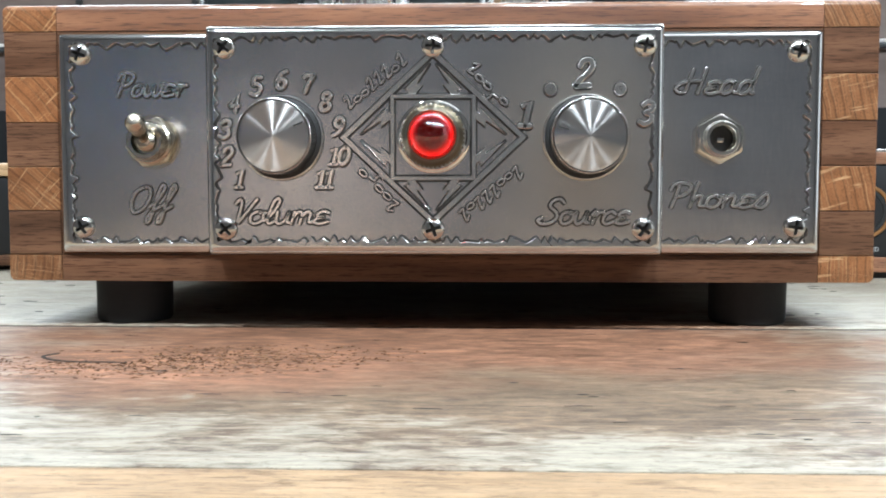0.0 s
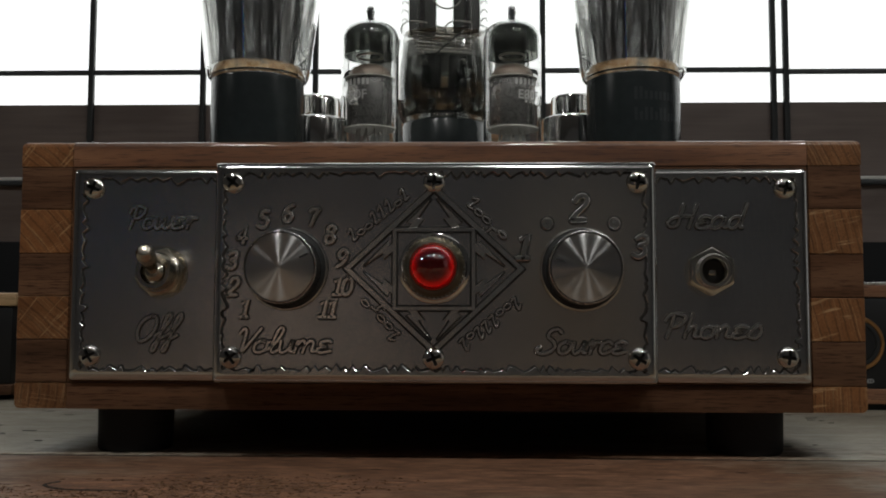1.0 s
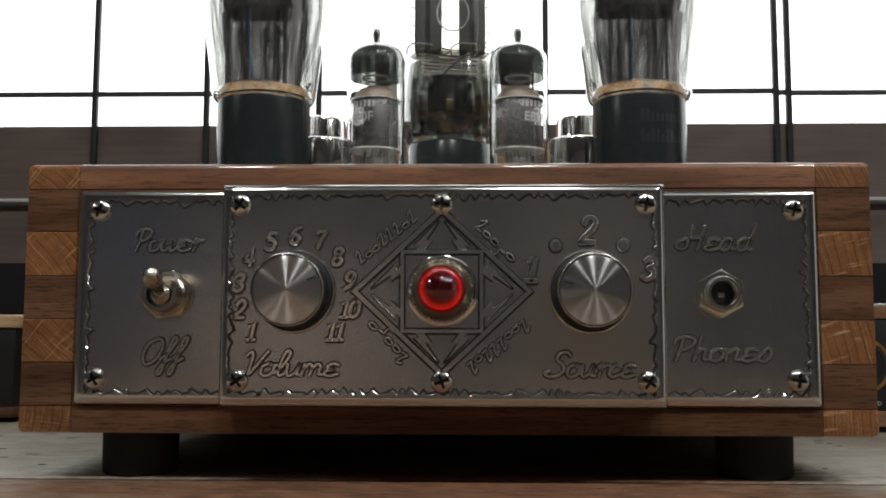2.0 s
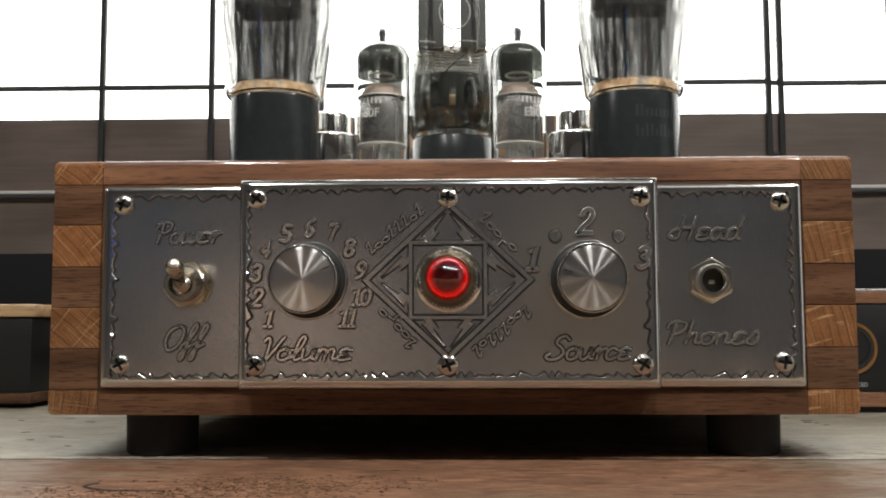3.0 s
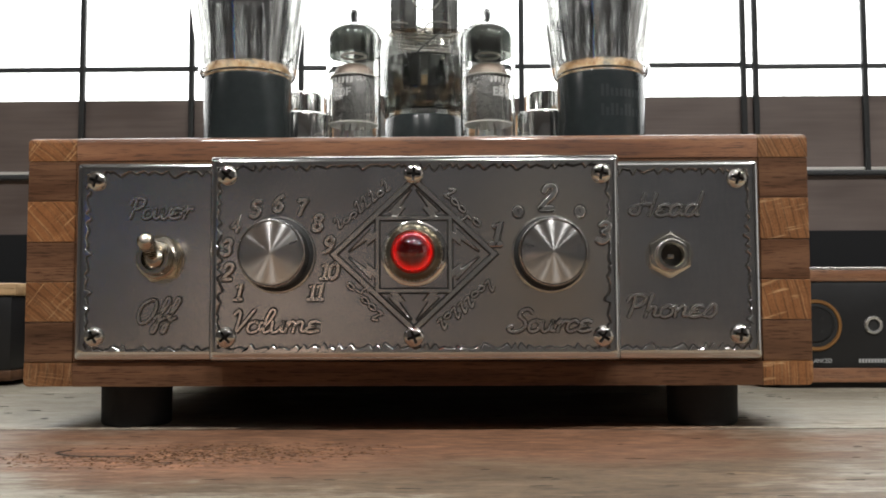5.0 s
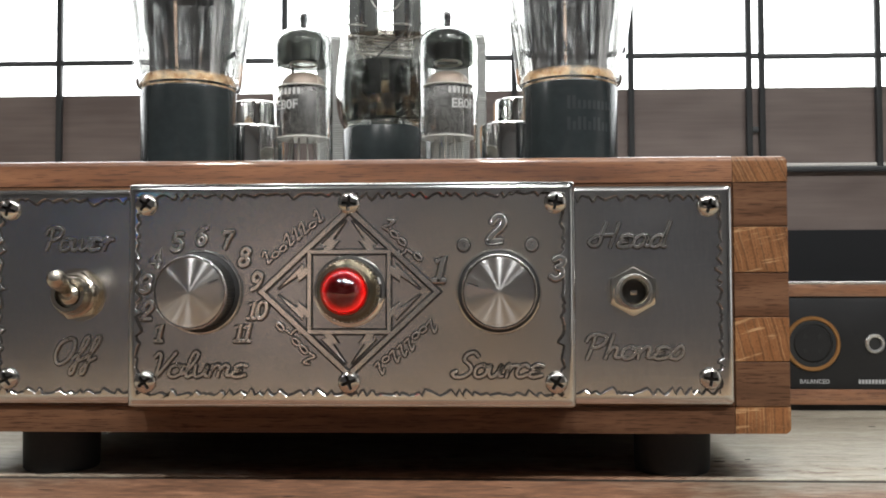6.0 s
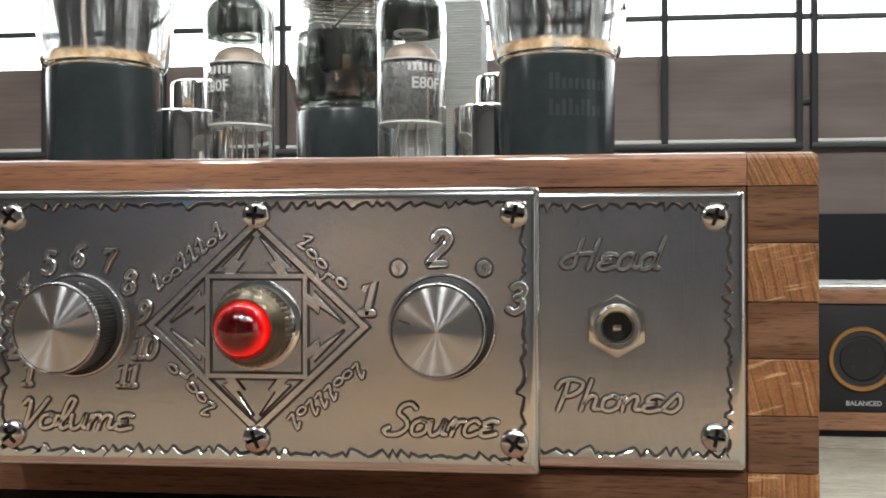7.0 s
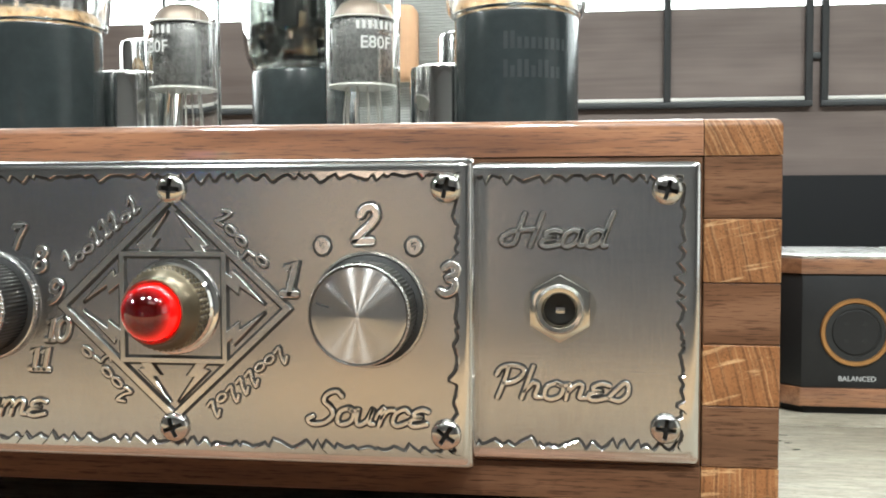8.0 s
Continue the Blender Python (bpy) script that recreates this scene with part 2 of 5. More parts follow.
def table_mat(name, washed, bare, stained):
    """Weathered boards: a pale wash that also carries window glare in its colour, worn to brown wood in ovals before
    the amplifier, with fibres, nicks and splintered chips.
    """
    m, nt, b = base_mat(name)
    grain = noise_fac(nt, coords(nt, (14, 190, 190)), 1.0, 6, 0.68, 1.4)
    lines = noise_fac(nt, coords(nt, (38, 620, 620)), 1.0, 5, 0.75, 0.8)
    nicks = noise_fac(nt, coords(nt, (90, 700, 700)), 1.0, 2, 0.5)
    pits = noise_fac(nt, coords(nt, (420, 900, 900)), 1.0, 5, 0.75)
    chips = noise_fac(nt, coords(nt, (420, 700, 700), (0, 0, 0.3)), 1.0, 4, 0.7, 1.2)
    cloud = noise_fac(nt, coords(nt, (11, 26, 26)), 1.0, 5, 0.65)
    spots = noise_fac(nt, coords(nt, (30, 75, 75)), 1.0, 5, 0.7, 0.6)
    wear = mix(nt, 0.5, mix(nt, 0.45, grain, lines), cloud)
    half = tuple((x + y) / 2 for x, y in zip(bare, washed))
    fibre = noise_fac(nt, coords(nt, (100, 300, 300)), 1.0, 4, 0.7, 0.5)
    col = ramp(nt, wear, [(0.38, half), (0.46, tuple((x + y) / 2 for x, y in zip(half, washed))), (0.53, washed), (0.66, tuple(c * 1.12 for c in washed))])
    ragged = remap(nt, mix(nt, 0.4, mix(nt, 0.5, spots, fibre), cloud), 0.38, 0.62, -0.5, 0.5)
    # Outside this brown oval the wash is paler, with window glare painted in.
    thin = remap(nt, math_node(nt, "ADD", oval(nt, 0.030, -0.062, 0.140, 0.092, 0.0), ragged), 0.80, 1.15, 0.95, 0.0)
    tan = ramp(nt, mix(nt, 0.5, fibre, cloud), [(0.38, tuple(c * 0.6 for c in bare)), (0.5, bare), (0.62, tuple(c * 1.5 for c in bare))])
    col = mix(nt, thin, col, tan)
    reach = math_node(nt, "MINIMUM", oval(nt, 0.010, -0.024, 0.162, 0.055, 0.0), oval(nt, -0.062, -0.060, 0.085, 0.044, 0.05))
    patch = remap(nt, math_node(nt, "ADD", reach, ragged), 0.62, 1.25, 0.92, 0.0)
    worn = ramp(nt, mix(nt, 0.5, fibre, spots), [(0.36, tuple(c * 0.45 for c in stained)), (0.5, stained), (0.62, tuple(c * 1.6 for c in stained))])
    col = mix(nt, patch, col, worn)
    rough_spot = remap(nt, math_node(nt, "ADD", oval(nt, -0.070, -0.064, 0.060, 0.026, 0.10), remap(nt, mix(nt, 0.5, spots, pits), 0.36, 0.64, -0.9, 0.9)), 0.5, 1.1, 1.0, 0.0)
    broken = mix(nt, 1.0, worn, ramp(nt, chips, [(0.34, (0.4, 0.34, 0.28)), (0.46, (0.95, 0.95, 0.95)), (0.54, (1, 1, 1)), (0.66, (2.0, 1.95, 1.8))]), "MULTIPLY")
    col = mix(nt, rough_spot, col, broken)
    col = mix(nt, 0.75, col, ramp(nt, pits, [(0.33, (0.45, 0.4, 0.36)), (0.45, (1, 1, 1)), (0.66, (1, 1, 1)), (0.76, (1.5, 1.45, 1.35))]), "MULTIPLY")
    col = mix(nt, 0.55, col, ramp(nt, nicks, [(0.27, (0.22, 0.18, 0.15)), (0.33, (1, 1, 1))]), "MULTIPLY")
    col = mix(nt, 0.40, col, ramp(nt, lines, [(0.34, (0.40, 0.34, 0.29)), (0.5, (1, 1, 1)), (0.66, (1.2, 1.2, 1.18))]), "MULTIPLY")
    col = mix(nt, 0.5, col, ramp(nt, fibre, [(0.33, (0.48, 0.44, 0.40)), (0.47, (0.95, 0.95, 0.95)), (0.66, (1.35, 1.33, 1.28))]), "MULTIPLY")
    nt.links.new(col, b.inputs["Base Color"])
    gloss = mix(nt, 0.4, remap(nt, wear, 0.38, 0.62, 0.58, 0.38), remap(nt, spots, 0.35, 0.62, 0.6, 0.38))
    nt.links.new(mix(nt, patch, gloss, (0.52, 0.52, 0.52)), b.inputs["Roughness"])
    relief = mix(nt, 0.45, mix(nt, 0.4, fibre, pits), ramp(nt, nicks, [(0.27, (0, 0, 0)), (0.36, (0.6, 0.6, 0.6))]))
    relief = mix(nt, rough_spot, relief, chips)
    b.inputs["Specular IOR Level"].default_value = 0.24
    bump(nt, b, relief, 0.34, 0.0008)
    return m


def splinter_mat():
    """Torn chips of wood, some dark and some freshly pale."""
    m, nt, b = base_mat("torn_wood_chips")
    geo = nt.nodes.new("ShaderNodeNewGeometry")
    fine = noise_fac(nt, coords(nt, (1, 1, 1)), 1500.0, 3)
    col = ramp(nt, geo.outputs["Random Per Island"], [(0.0, (0.035, 0.018, 0.009)), (0.4, (0.08, 0.040, 0.020)), (0.8, (0.13, 0.068, 0.036)), (1.0, (0.24, 0.15, 0.085))])
    col = mix(nt, 0.6, col, ramp(nt, fine, [(0.35, (0.6, 0.55, 0.5)), (0.6, (1, 1, 1))]), "MULTIPLY")
    nt.links.new(col, b.inputs["Base Color"])
    b.inputs["Roughness"].default_value = 0.8
    b.inputs["Specular IOR Level"].default_value = 0.15
    return m


def veneer_mat(name, dark, light, bands):
    """Brown wall panelling with broad soft bands."""
    m, nt, b = base_mat(name)
    band = noise_fac(nt, coords(nt, bands), 1.0, 2, 0.5)
    fine = noise_fac(nt, coords(nt, (12, 30, 260)), 1.0, 4, 0.6)
    col = ramp(nt, mix(nt, 0.3, band, fine), [(0.35, dark), (0.65, light)])
    nt.links.new(col, b.inputs["Base Color"])
    b.inputs["Roughness"].default_value = 0.55
    bump(nt, b, fine, 0.15, 0.0004)
    return m


def cement_mat():
    """Amber and grey base cement seen under glass, patchy and half glossy."""
    m, nt, b = base_mat("base_cement")
    patch = noise_fac(nt, coords(nt, (1, 1, 1), jitter=3.0), 130.0, 4, 0.6)
    fine = noise_fac(nt, coords(nt, (1, 1, 1)), 900.0, 3)
    col = ramp(nt, patch, [(0.30, (0.09, 0.07, 0.05)), (0.45, (0.36, 0.21, 0.09)), (0.55, (0.50, 0.36, 0.21)), (0.68, (0.20, 0.19, 0.16))])
    nt.links.new(mix(nt, 0.5, col, ramp(nt, fine, [(0.35, (0.6, 0.55, 0.5)), (0.6, (1, 1, 1))]), "MULTIPLY"), b.inputs["Base Color"])
    nt.links.new(remap(nt, patch, 0.3, 0.7, 0.2, 0.5), b.inputs["Roughness"])
    b.inputs["Coat Weight"].default_value = 0.6
    bump(nt, b, patch, 0.5, 0.0012)
    return m


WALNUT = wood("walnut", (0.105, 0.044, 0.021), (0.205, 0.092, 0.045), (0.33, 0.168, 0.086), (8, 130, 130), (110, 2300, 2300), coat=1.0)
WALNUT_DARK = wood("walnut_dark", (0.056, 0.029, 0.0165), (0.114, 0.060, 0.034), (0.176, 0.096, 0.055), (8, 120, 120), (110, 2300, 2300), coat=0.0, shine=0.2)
ENDS = end_grain("wood_end_grain", (0.125, 0.053, 0.021), (0.215, 0.096, 0.038), (0.56, 0.37, 0.20))
FIELD = brushed_field()
POLISHED = plain("polished_pewter", (0.66, 0.655, 0.645), 0.12, 1.0, 0.06, 500, 0.05)
PATINA = plain("dark_patina", (0.036, 0.034, 0.032), 0.5, 0.5, 0.2, 900, 0.2)
RAISED = plain("raised_pewter", (0.73, 0.72, 0.70), 0.20, 1.0, 0.08, 900, 0.08)
CHROME = plain("chrome", (0.78, 0.77, 0.75), 0.07, 1.0, 0.03, 200, 0.0)
NICKEL = plain("nickel", (0.58, 0.56, 0.52), 0.17, 1.0, 0.06, 500, 0.06)
SCREW_CHROME = plain("worn_chrome", (0.58, 0.565, 0.53), 0.13, 1.0, 0.06, 500, 0.05)
AGED_NICKEL = plain("aged_nickel", (0.52, 0.475, 0.40), 0.20, 1.0, 0.12, 500, 0.08)
JACK_METAL = plain("satin_nickel", (0.62, 0.60, 0.55), 0.16, 1.0, 0.06, 500, 0.06)
BEZEL = plain("aged_brass_plating", (0.20, 0.168, 0.115), 0.34, 1.0, 0.1, 500, 0.08)
SPUN = spun_metal()
KNURL = plain("bright_knurled_metal", (0.60, 0.59, 0.57), 0.22, 1.0, 0.06, 500, 0.0)
KNOB_DARK = plain("dark_anodised_metal", (0.06, 0.058, 0.056), 0.32, 0.9, 0.15, 700, 0.1)
BLACK_HOLE = plain("matt_black", (0.012, 0.012, 0.012), 0.5, 0.0, 0.1, 400, 0.1)
RED_LENS = glass_mat("red_glass", (0.70, 0.006, 0.012), 0.02, 1.5)
RED_LENS.node_tree.nodes["Principled BSDF"].inputs["Coat Weight"].default_value = 1.0
RED_LENS.node_tree.nodes["Principled BSDF"].inputs["Coat Roughness"].default_value = 0.06
RED_GLOW = ring_glow("red_lamp_light", (1.0, 0.012, 0.014), 1.9, (0.0002, 0, 0.0642), 0.0030, 0.0061)
BAKELITE = plain("bakelite", (0.018, 0.022, 0.023), 0.22, 0.0, 0.25, 250, 0.12, Specular_IOR_Level=0.35)
GLASS = glass_mat("bulb_glass", (0.985, 0.99, 0.985))
FILM = film_mat("thin_getter_film", (0.50, 0.49, 0.48), 0.52, 0.08, (420, 420, 6), 0.34, (0.88, 0.88, 0.87))
SILVERING = film_mat("streaked_silvering", (0.55, 0.55, 0.55), 0.52, 0.1, (600, 600, 8), 0.45, (0.74, 0.745, 0.75))
MICA_CLEAR = film_mat("clear_mica", (0.4, 0.38, 0.33), 0.7, 0.2)
FILM_DARK = film_mat("dark_getter_film", (0.24, 0.25, 0.24), 0.24, 0.06, (320, 320, 20), 0.2, (0.52, 0.54, 0.50))
FILM_SMOKE = film_mat("smoky_getter_film", (0.18, 0.185, 0.18), 0.52, 0.06, (150, 150, 70), 0.36, (0.46, 0.475, 0.45))
FILM_HAZE = film_mat("thin_getter_haze", (0.25, 0.25, 0.24), 0.72, 0.1, (120, 120, 60), 0.2, (0.72, 0.72, 0.70))
STREAKED = plain("dark_polished_metal", (0.36, 0.36, 0.365), 0.13, 1.0, 0.15, 400, 0.0)
CEMENT = cement_mat()
SCREEN_MESH = film_mat("fine_grey_mesh", (0.20, 0.195, 0.19), 0.42, 0.4, (900, 900, 900), 0.10, (0.80, 0.78, 0.76))
BROWNED = plain("browned_metal", (0.13, 0.098, 0.075), 0.45, 0.3, 0.2, 300, 0.1)
MICA = plain("mica", (0.34, 0.33, 0.30), 0.3, 0.0, 0.1, 300, 0.05)
ANODE = plain("grey_anode", (0.045, 0.046, 0.043), 0.5, 0.4, 0.15, 300, 0.1)
WIRE = plain("nickel_wire", (0.5, 0.48, 0.44), 0.3, 1.0, 0.05, 300, 0.0)
PRINT = plain("white_print", (0.38, 0.38, 0.37), 0.5, 0.0, 0.05, 800, 0.0)
FAINT_PRINT = plain("faded_print", (0.030, 0.034, 0.036), 0.24, 0.0, 0.1, 800, 0.0)
LAMINATION = plain("lamination_steel", (0.34, 0.345, 0.33), 0.45, 0.6, 0.2, 200, 0.2)
PAPER = plain("coil_paper", (0.46, 0.27, 0.15), 0.55, 0.0, 0.12, 200, 0.2)
RUBBER = plain("black_rubber", (0.014, 0.0145, 0.015), 0.75, 0.0, 0.2, 500, 0.3)
TABLE = table_mat("weathered_boards", (0.216, 0.193, 0.152), (0.118, 0.080, 0.050), (0.200, 0.101, 0.060))
# Paler copy for the back boards; brightness the lamps lack is put into colour.
TABLE_PALE = table_mat("paler_back_boards", (0.285, 0.260, 0.210), (0.165, 0.132, 0.092), (0.200, 0.100, 0.058))
TABLE_NEAR = table_mat("yellowed_boards", (0.27, 0.185, 0.110), (0.18, 0.115, 0.062), (0.17, 0.10, 0.052))
SPLIT_DARK = plain("dark_split_wood", (0.018, 0.012, 0.008), 0.9, 0.0, 0.2, 400, 0.2)
SPLINTER = splinter_mat()
VENEER = veneer_mat("brown_wall_veneer", (0.096, 0.070, 0.061), (0.170, 0.133, 0.118), (11, 1, 30))
BAR_BLACK = plain("black_painted_steel", (0.026, 0.028, 0.030), 0.45, 0.0, 0.2, 300, 0.15)
PALE_PAINT = plain("pale_paint", (0.6, 0.58, 0.55), 0.4, 0.0, 0.08, 300, 0.1)
DARK_BOARD = plain("dark_backboard", (0.014, 0.0145, 0.016), 0.8, 0.0, 0.2, 120, 0.2, Specular_IOR_Level=0.2)
WINDOW_LIGHT = glow("lit_frosted_glass", (1.0, 1.0, 0.985), WINDOW_GLOW)
SIDE_LIGHT = glow("side_fill_glow", (1.0, 0.98, 0.95), SIDE_GLOW)
PLASTER = plain("grey_plaster", (0.31, 0.305, 0.305), 0.85, 0.0, 0.12, 60, 0.3)
CEILING = plain("ceiling_paint", (0.34, 0.335, 0.33), 0.85, 0.0, 0.06, 60, 0.2)
FLOOR = wood("floor_wood", (0.15, 0.09, 0.055), (0.24, 0.15, 0.09), (0.32, 0.21, 0.13), (1.5, 20, 20), (6, 120, 120))
DEVICE_BLACK = plain("black_anodised_panel", (0.02, 0.02, 0.021), 0.4, 0.4, 0.15, 400, 0.08)
SILVER = plain("silver_anodised_panel", (0.72, 0.71, 0.69), 0.28, 0.9, 0.05, 400, 0.06)
GOLD_RING = plain("bronze_ring", (0.50, 0.27, 0.11), 0.32, 0.9, 0.1, 400, 0.06)
PALE_WOOD = wood("pale_wood", (0.40, 0.26, 0.13), (0.55, 0.38, 0.21), (0.66, 0.48, 0.29))
CABLE = plain("grey_cable_sheath", (0.06, 0.065, 0.075), 0.5, 0.0, 0.1, 300, 0.1)
SCREEN_BLUE = glow("screen_light", (0.12, 0.2, 1.0), SCREEN_GLOW * 0.45)
SCREEN_TEAL = glow("teal_screen_light", (0.05, 0.75, 0.55), SCREEN_GLOW)
ORANGE_GLOW = glow("orange_panel_light", (1.0, 0.72, 0.55), SCREEN_GLOW * 1.25)
LABEL_GREY = plain("pale_grey_print", (0.36, 0.36, 0.36), 0.5, 0.0, 0.05, 800, 0.0)


# ---- building blocks ----
def empty(name, at=(0, 0, 0)):
    e = new(name)
    e.location = at
    e.empty_display_size = 0.01
    return e


def finish(bm, smooth=35.0):
    bmesh.ops.recalc_face_normals(bm, faces=bm.faces[:])
    for f in bm.faces:
        f.smooth = True
    for e in bm.edges:
        if len(e.link_faces) == 2 and e.calc_face_angle(0) > radians(smooth):
            e.smooth = False


def mesh_of(bm, name, material, smooth=35.0):
    finish(bm, smooth)
    me = bpy.data.meshes.new(name)
    bm.to_mesh(me)
    bm.free()
    me.materials.append(material)
    return me


def part(name, bm, material, parent=None, label="", smooth=35.0):
    ob = new(name, bm if isinstance(bm, bpy.types.Mesh) else mesh_of(bm, name, material, smooth))
    if parent:
        ob.parent = parent
        ob.matrix_parent_inverse = Matrix.Translation(-world_at(parent))
    if label:
        ob["label"] = label
    return ob


def world_at(ob):
    """Where an unturned parent stands."""
    v = Vector((0, 0, 0))
    while ob:
        v += ob.location + ob.matrix_parent_inverse.translation
        ob = ob.parent
    return v


def box(x0, x1, y0, y1, z0, z1, bevel=0.0, segments=2):
    bm = bmesh.new()
    bmesh.ops.create_cube(bm, size=1.0)
    for v in bm.verts:
        v.co = ((x0 + x1) / 2 + v.co.x * (x1 - x0), (y0 + y1) / 2 + v.co.y * (y1 - y0), (z0 + z1) / 2 + v.co.z * (z1 - z0))
    if bevel:
        bmesh.ops.bevel(bm, geom=bm.edges[:], offset=bevel, segments=segments, affect="EDGES", profile=0.5)
    return bm


def lathe(profile, steps=48, ribs=0, depth=0.0, rib_span=(0, 0)):
    """A turned body round z from (radius, height) pairs; ribs flute the rows whose index lies in rib_span."""
    bm = bmesh.new()
    rows = []
    for k, (r, h) in enumerate(profile):
        if r < 1e-6:
            rows.append([bm.verts.new((0, 0, h))])
            continue
        row = []
        for i in range(steps):
            a = 2 * math.pi * i / steps
            q = r
            if ribs and rib_span[0] <= k <= rib_span[1]:
                q = r - depth * (0.5 + 0.5 * math.cos(a * ribs))
            row.append(bm.verts.new((q * math.cos(a), q * math.sin(a), h)))
        rows.append(row)
    for a, b in zip(rows, rows[1:]):
        n = max(len(a), len(b))
        for i in range(n if n > 1 else 0):
            j = (i + 1) % n
            if len(a) == 1:
                bm.faces.new((a[0], b[i], b[j]))
            elif len(b) == 1:
                bm.faces.new((a[i], a[j], b[0]))
            else:
                bm.faces.new((a[i], a[j], b[j], b[i]))
    return bm


def moved(bm, m):
    bmesh.ops.transform(bm, matrix=m, verts=bm.verts[:])
    return bm


FRONT = pose(0, 0, 0, 90, 0, 0)   # turns a body along +z to face the viewer along -y


def prism(points, h0, h1, bevel=0.0):
    """A flat outline in (x, z) standing out from height h0 to h1 towards -y."""
    bm = bmesh.new()
    vs = [bm.verts.new((x, -h0, z)) for x, z in points]
    f = bm.faces.new(vs)
    top = bmesh.ops.extrude_face_region(bm, geom=[f])
    moved_verts = [g for g in top["geom"] if isinstance(g, bmesh.types.BMVert)]
    for v in moved_verts:
        v.co.y = -h1
    if bevel:
        edges = [e for e in bm.edges if all(v in moved_verts for v in e.verts)]
        bmesh.ops.bevel(bm, geom=edges, offset=bevel, segments=1, affect="EDGES", profile=0.5)
    return bm


def merged(*parts):
    out = bmesh.new()
    for bm in parts:
        me = bpy.data.meshes.new("piece")
        bm.to_mesh(me)
        bm.free()
        out.from_mesh(me)
        bpy.data.meshes.remove(me)
    return out


def curve_through(points, per=5):
    """A smooth line through the points."""
    p = [Vector(q) for q in points]
    if len(p) == 2:
        return p
    p = [p[0] * 2 - p[1]] + p + [p[-1] * 2 - p[-2]]
    out = []
    for a, b, c, d in zip(p, p[1:], p[2:], p[3:]):
        for k in range(per):
            t = k / per
            out.append(0.5 * (2 * b + (c - a) * t + (2 * a - 5 * b + 4 * c - d) * t * t + (3 * b - a - 3 * c + d) * t * t * t))
    out.append(p[-2])
    return out


def tube(points, radius, sides=8, closed=False):
    """A round wire along 3D points."""
    bm = bmesh.new()
    pts = [Vector(q) for q in points]
    rings = []
    n = len(pts)
    for i, q in enumerate(pts):
        d = (pts[(i + 1) % n] - pts[i - 1]) if closed else (pts[min(i + 1, n - 1)] - pts[max(i - 1, 0)])
        d.normalize()
        side = d.cross(Vector((0, 0, 1)) if abs(d.z) < 0.9 else Vector((1, 0, 0))).normalized()
        up = side.cross(d)
        rings.append([bm.verts.new(q + radius * (math.cos(a) * side + math.sin(a) * up)) for a in (2 * math.pi * k / sides for k in range(sides))])
    for i in range(n if closed else n - 1):
        a, b = rings[i], rings[(i + 1) % n]
        for k in range(sides):
            bm.faces.new((a[k], a[(k + 1) % sides], b[(k + 1) % sides], b[k]))
    if not closed:
        bm.faces.new(rings[0][::-1])
        bm.faces.new(rings[-1])
    return bm


def stroke(points, half, h0, h1):
    """A raised pen stroke in the (x, z) plane: flat-topped with sloping flanks and blunt ends."""
    bm = bmesh.new()
    pts = [Vector((q[0], q[1])) for q in points]
    first, last = (pts[0] - pts[1]).normalized(), (pts[-1] - pts[-2]).normalized()
    pts = [pts[0] + first * half * 0.6] + pts + [pts[-1] + last * half * 0.6]
    rows = []
    for i, q in enumerate(pts):
        d = (pts[min(i + 1, len(pts) - 1)] - pts[max(i - 1, 0)]).normalized()
        s = Vector((-d.y, d.x))
        k = 0.55 if i in (0, len(pts) - 1) else 1.0
        prof = ((-1.0, h0), (-0.84, h1 * 0.74), (-0.56, h1), (0.56, h1), (0.84, h1 * 0.74), (1.0, h0))
        rows.append([bm.verts.new((q.x + s.x * w * half * k, -h, q.y + s.y * w * half * k)) for w, h in prof])
    for a, b in zip(rows, rows[1:]):
        for k in range(5):
            bm.faces.new((a[k], a[k + 1], b[k + 1], b[k]))
    bm.faces.new(rows[0])
    bm.faces.new(rows[-1][::-1])
    return bm


def ribbon(points, half, h):
    """A flat band along a line in the (x, z) plane."""
    return stroke(points, half, h * 0.2, h)


def type_mesh(body, size, height=0.0, shear=0.0, fat=0.0, round_off=0.0):
    """Words in the built-in font, standing in the (x, z) plane, centred."""
    cu = bpy.data.curves.new("type", "FONT")
    cu.body, cu.size, cu.shear, cu.offset = body, size, shear, fat
    cu.align_x, cu.align_y = "CENTER", "CENTER"
    cu.extrude, cu.bevel_depth, cu.bevel_resolution, cu.resolution_u = height, round_off, 1, 4
    ob = bpy.data.objects.new("type", cu)
    scene.collection.objects.link(ob)
    me = bpy.data.meshes.new_from_object(ob.evaluated_get(bpy.context.evaluated_depsgraph_get()))
    bpy.data.objects.remove(ob)
    bm = bmesh.new()
    bm.from_mesh(me)
    bpy.data.meshes.remove(me)
    bmesh.ops.remove_doubles(bm, verts=bm.verts[:], dist=1e-7)
    return moved(bm, FRONT)


def cut(bm, *tools):
    """bm with the tools' bodies taken out of it."""
    ob = new("blank", mesh_of(bm, "blank", FIELD))
    helpers = []
    for tool in tools:
        t = new("tool", mesh_of(tool, "tool", FIELD))
        helpers.append(t)
        mod = ob.modifiers.new("cut", "BOOLEAN")
        mod.operation, mod.solver, mod.object = "DIFFERENCE", "EXACT", t
    me = bpy.data.meshes.new_from_object(ob.evaluated_get(bpy.context.evaluated_depsgraph_get()))
    out = bmesh.new()
    out.from_mesh(me)
    for o in (ob, *helpers):
        bpy.data.objects.remove(o)
    return out


# ---- the room ----
WALL_Y, SILL_Z, RAIL_Z, TOP_BAR_Z = 0.429, 0.2208, 0.1570, 0.2460
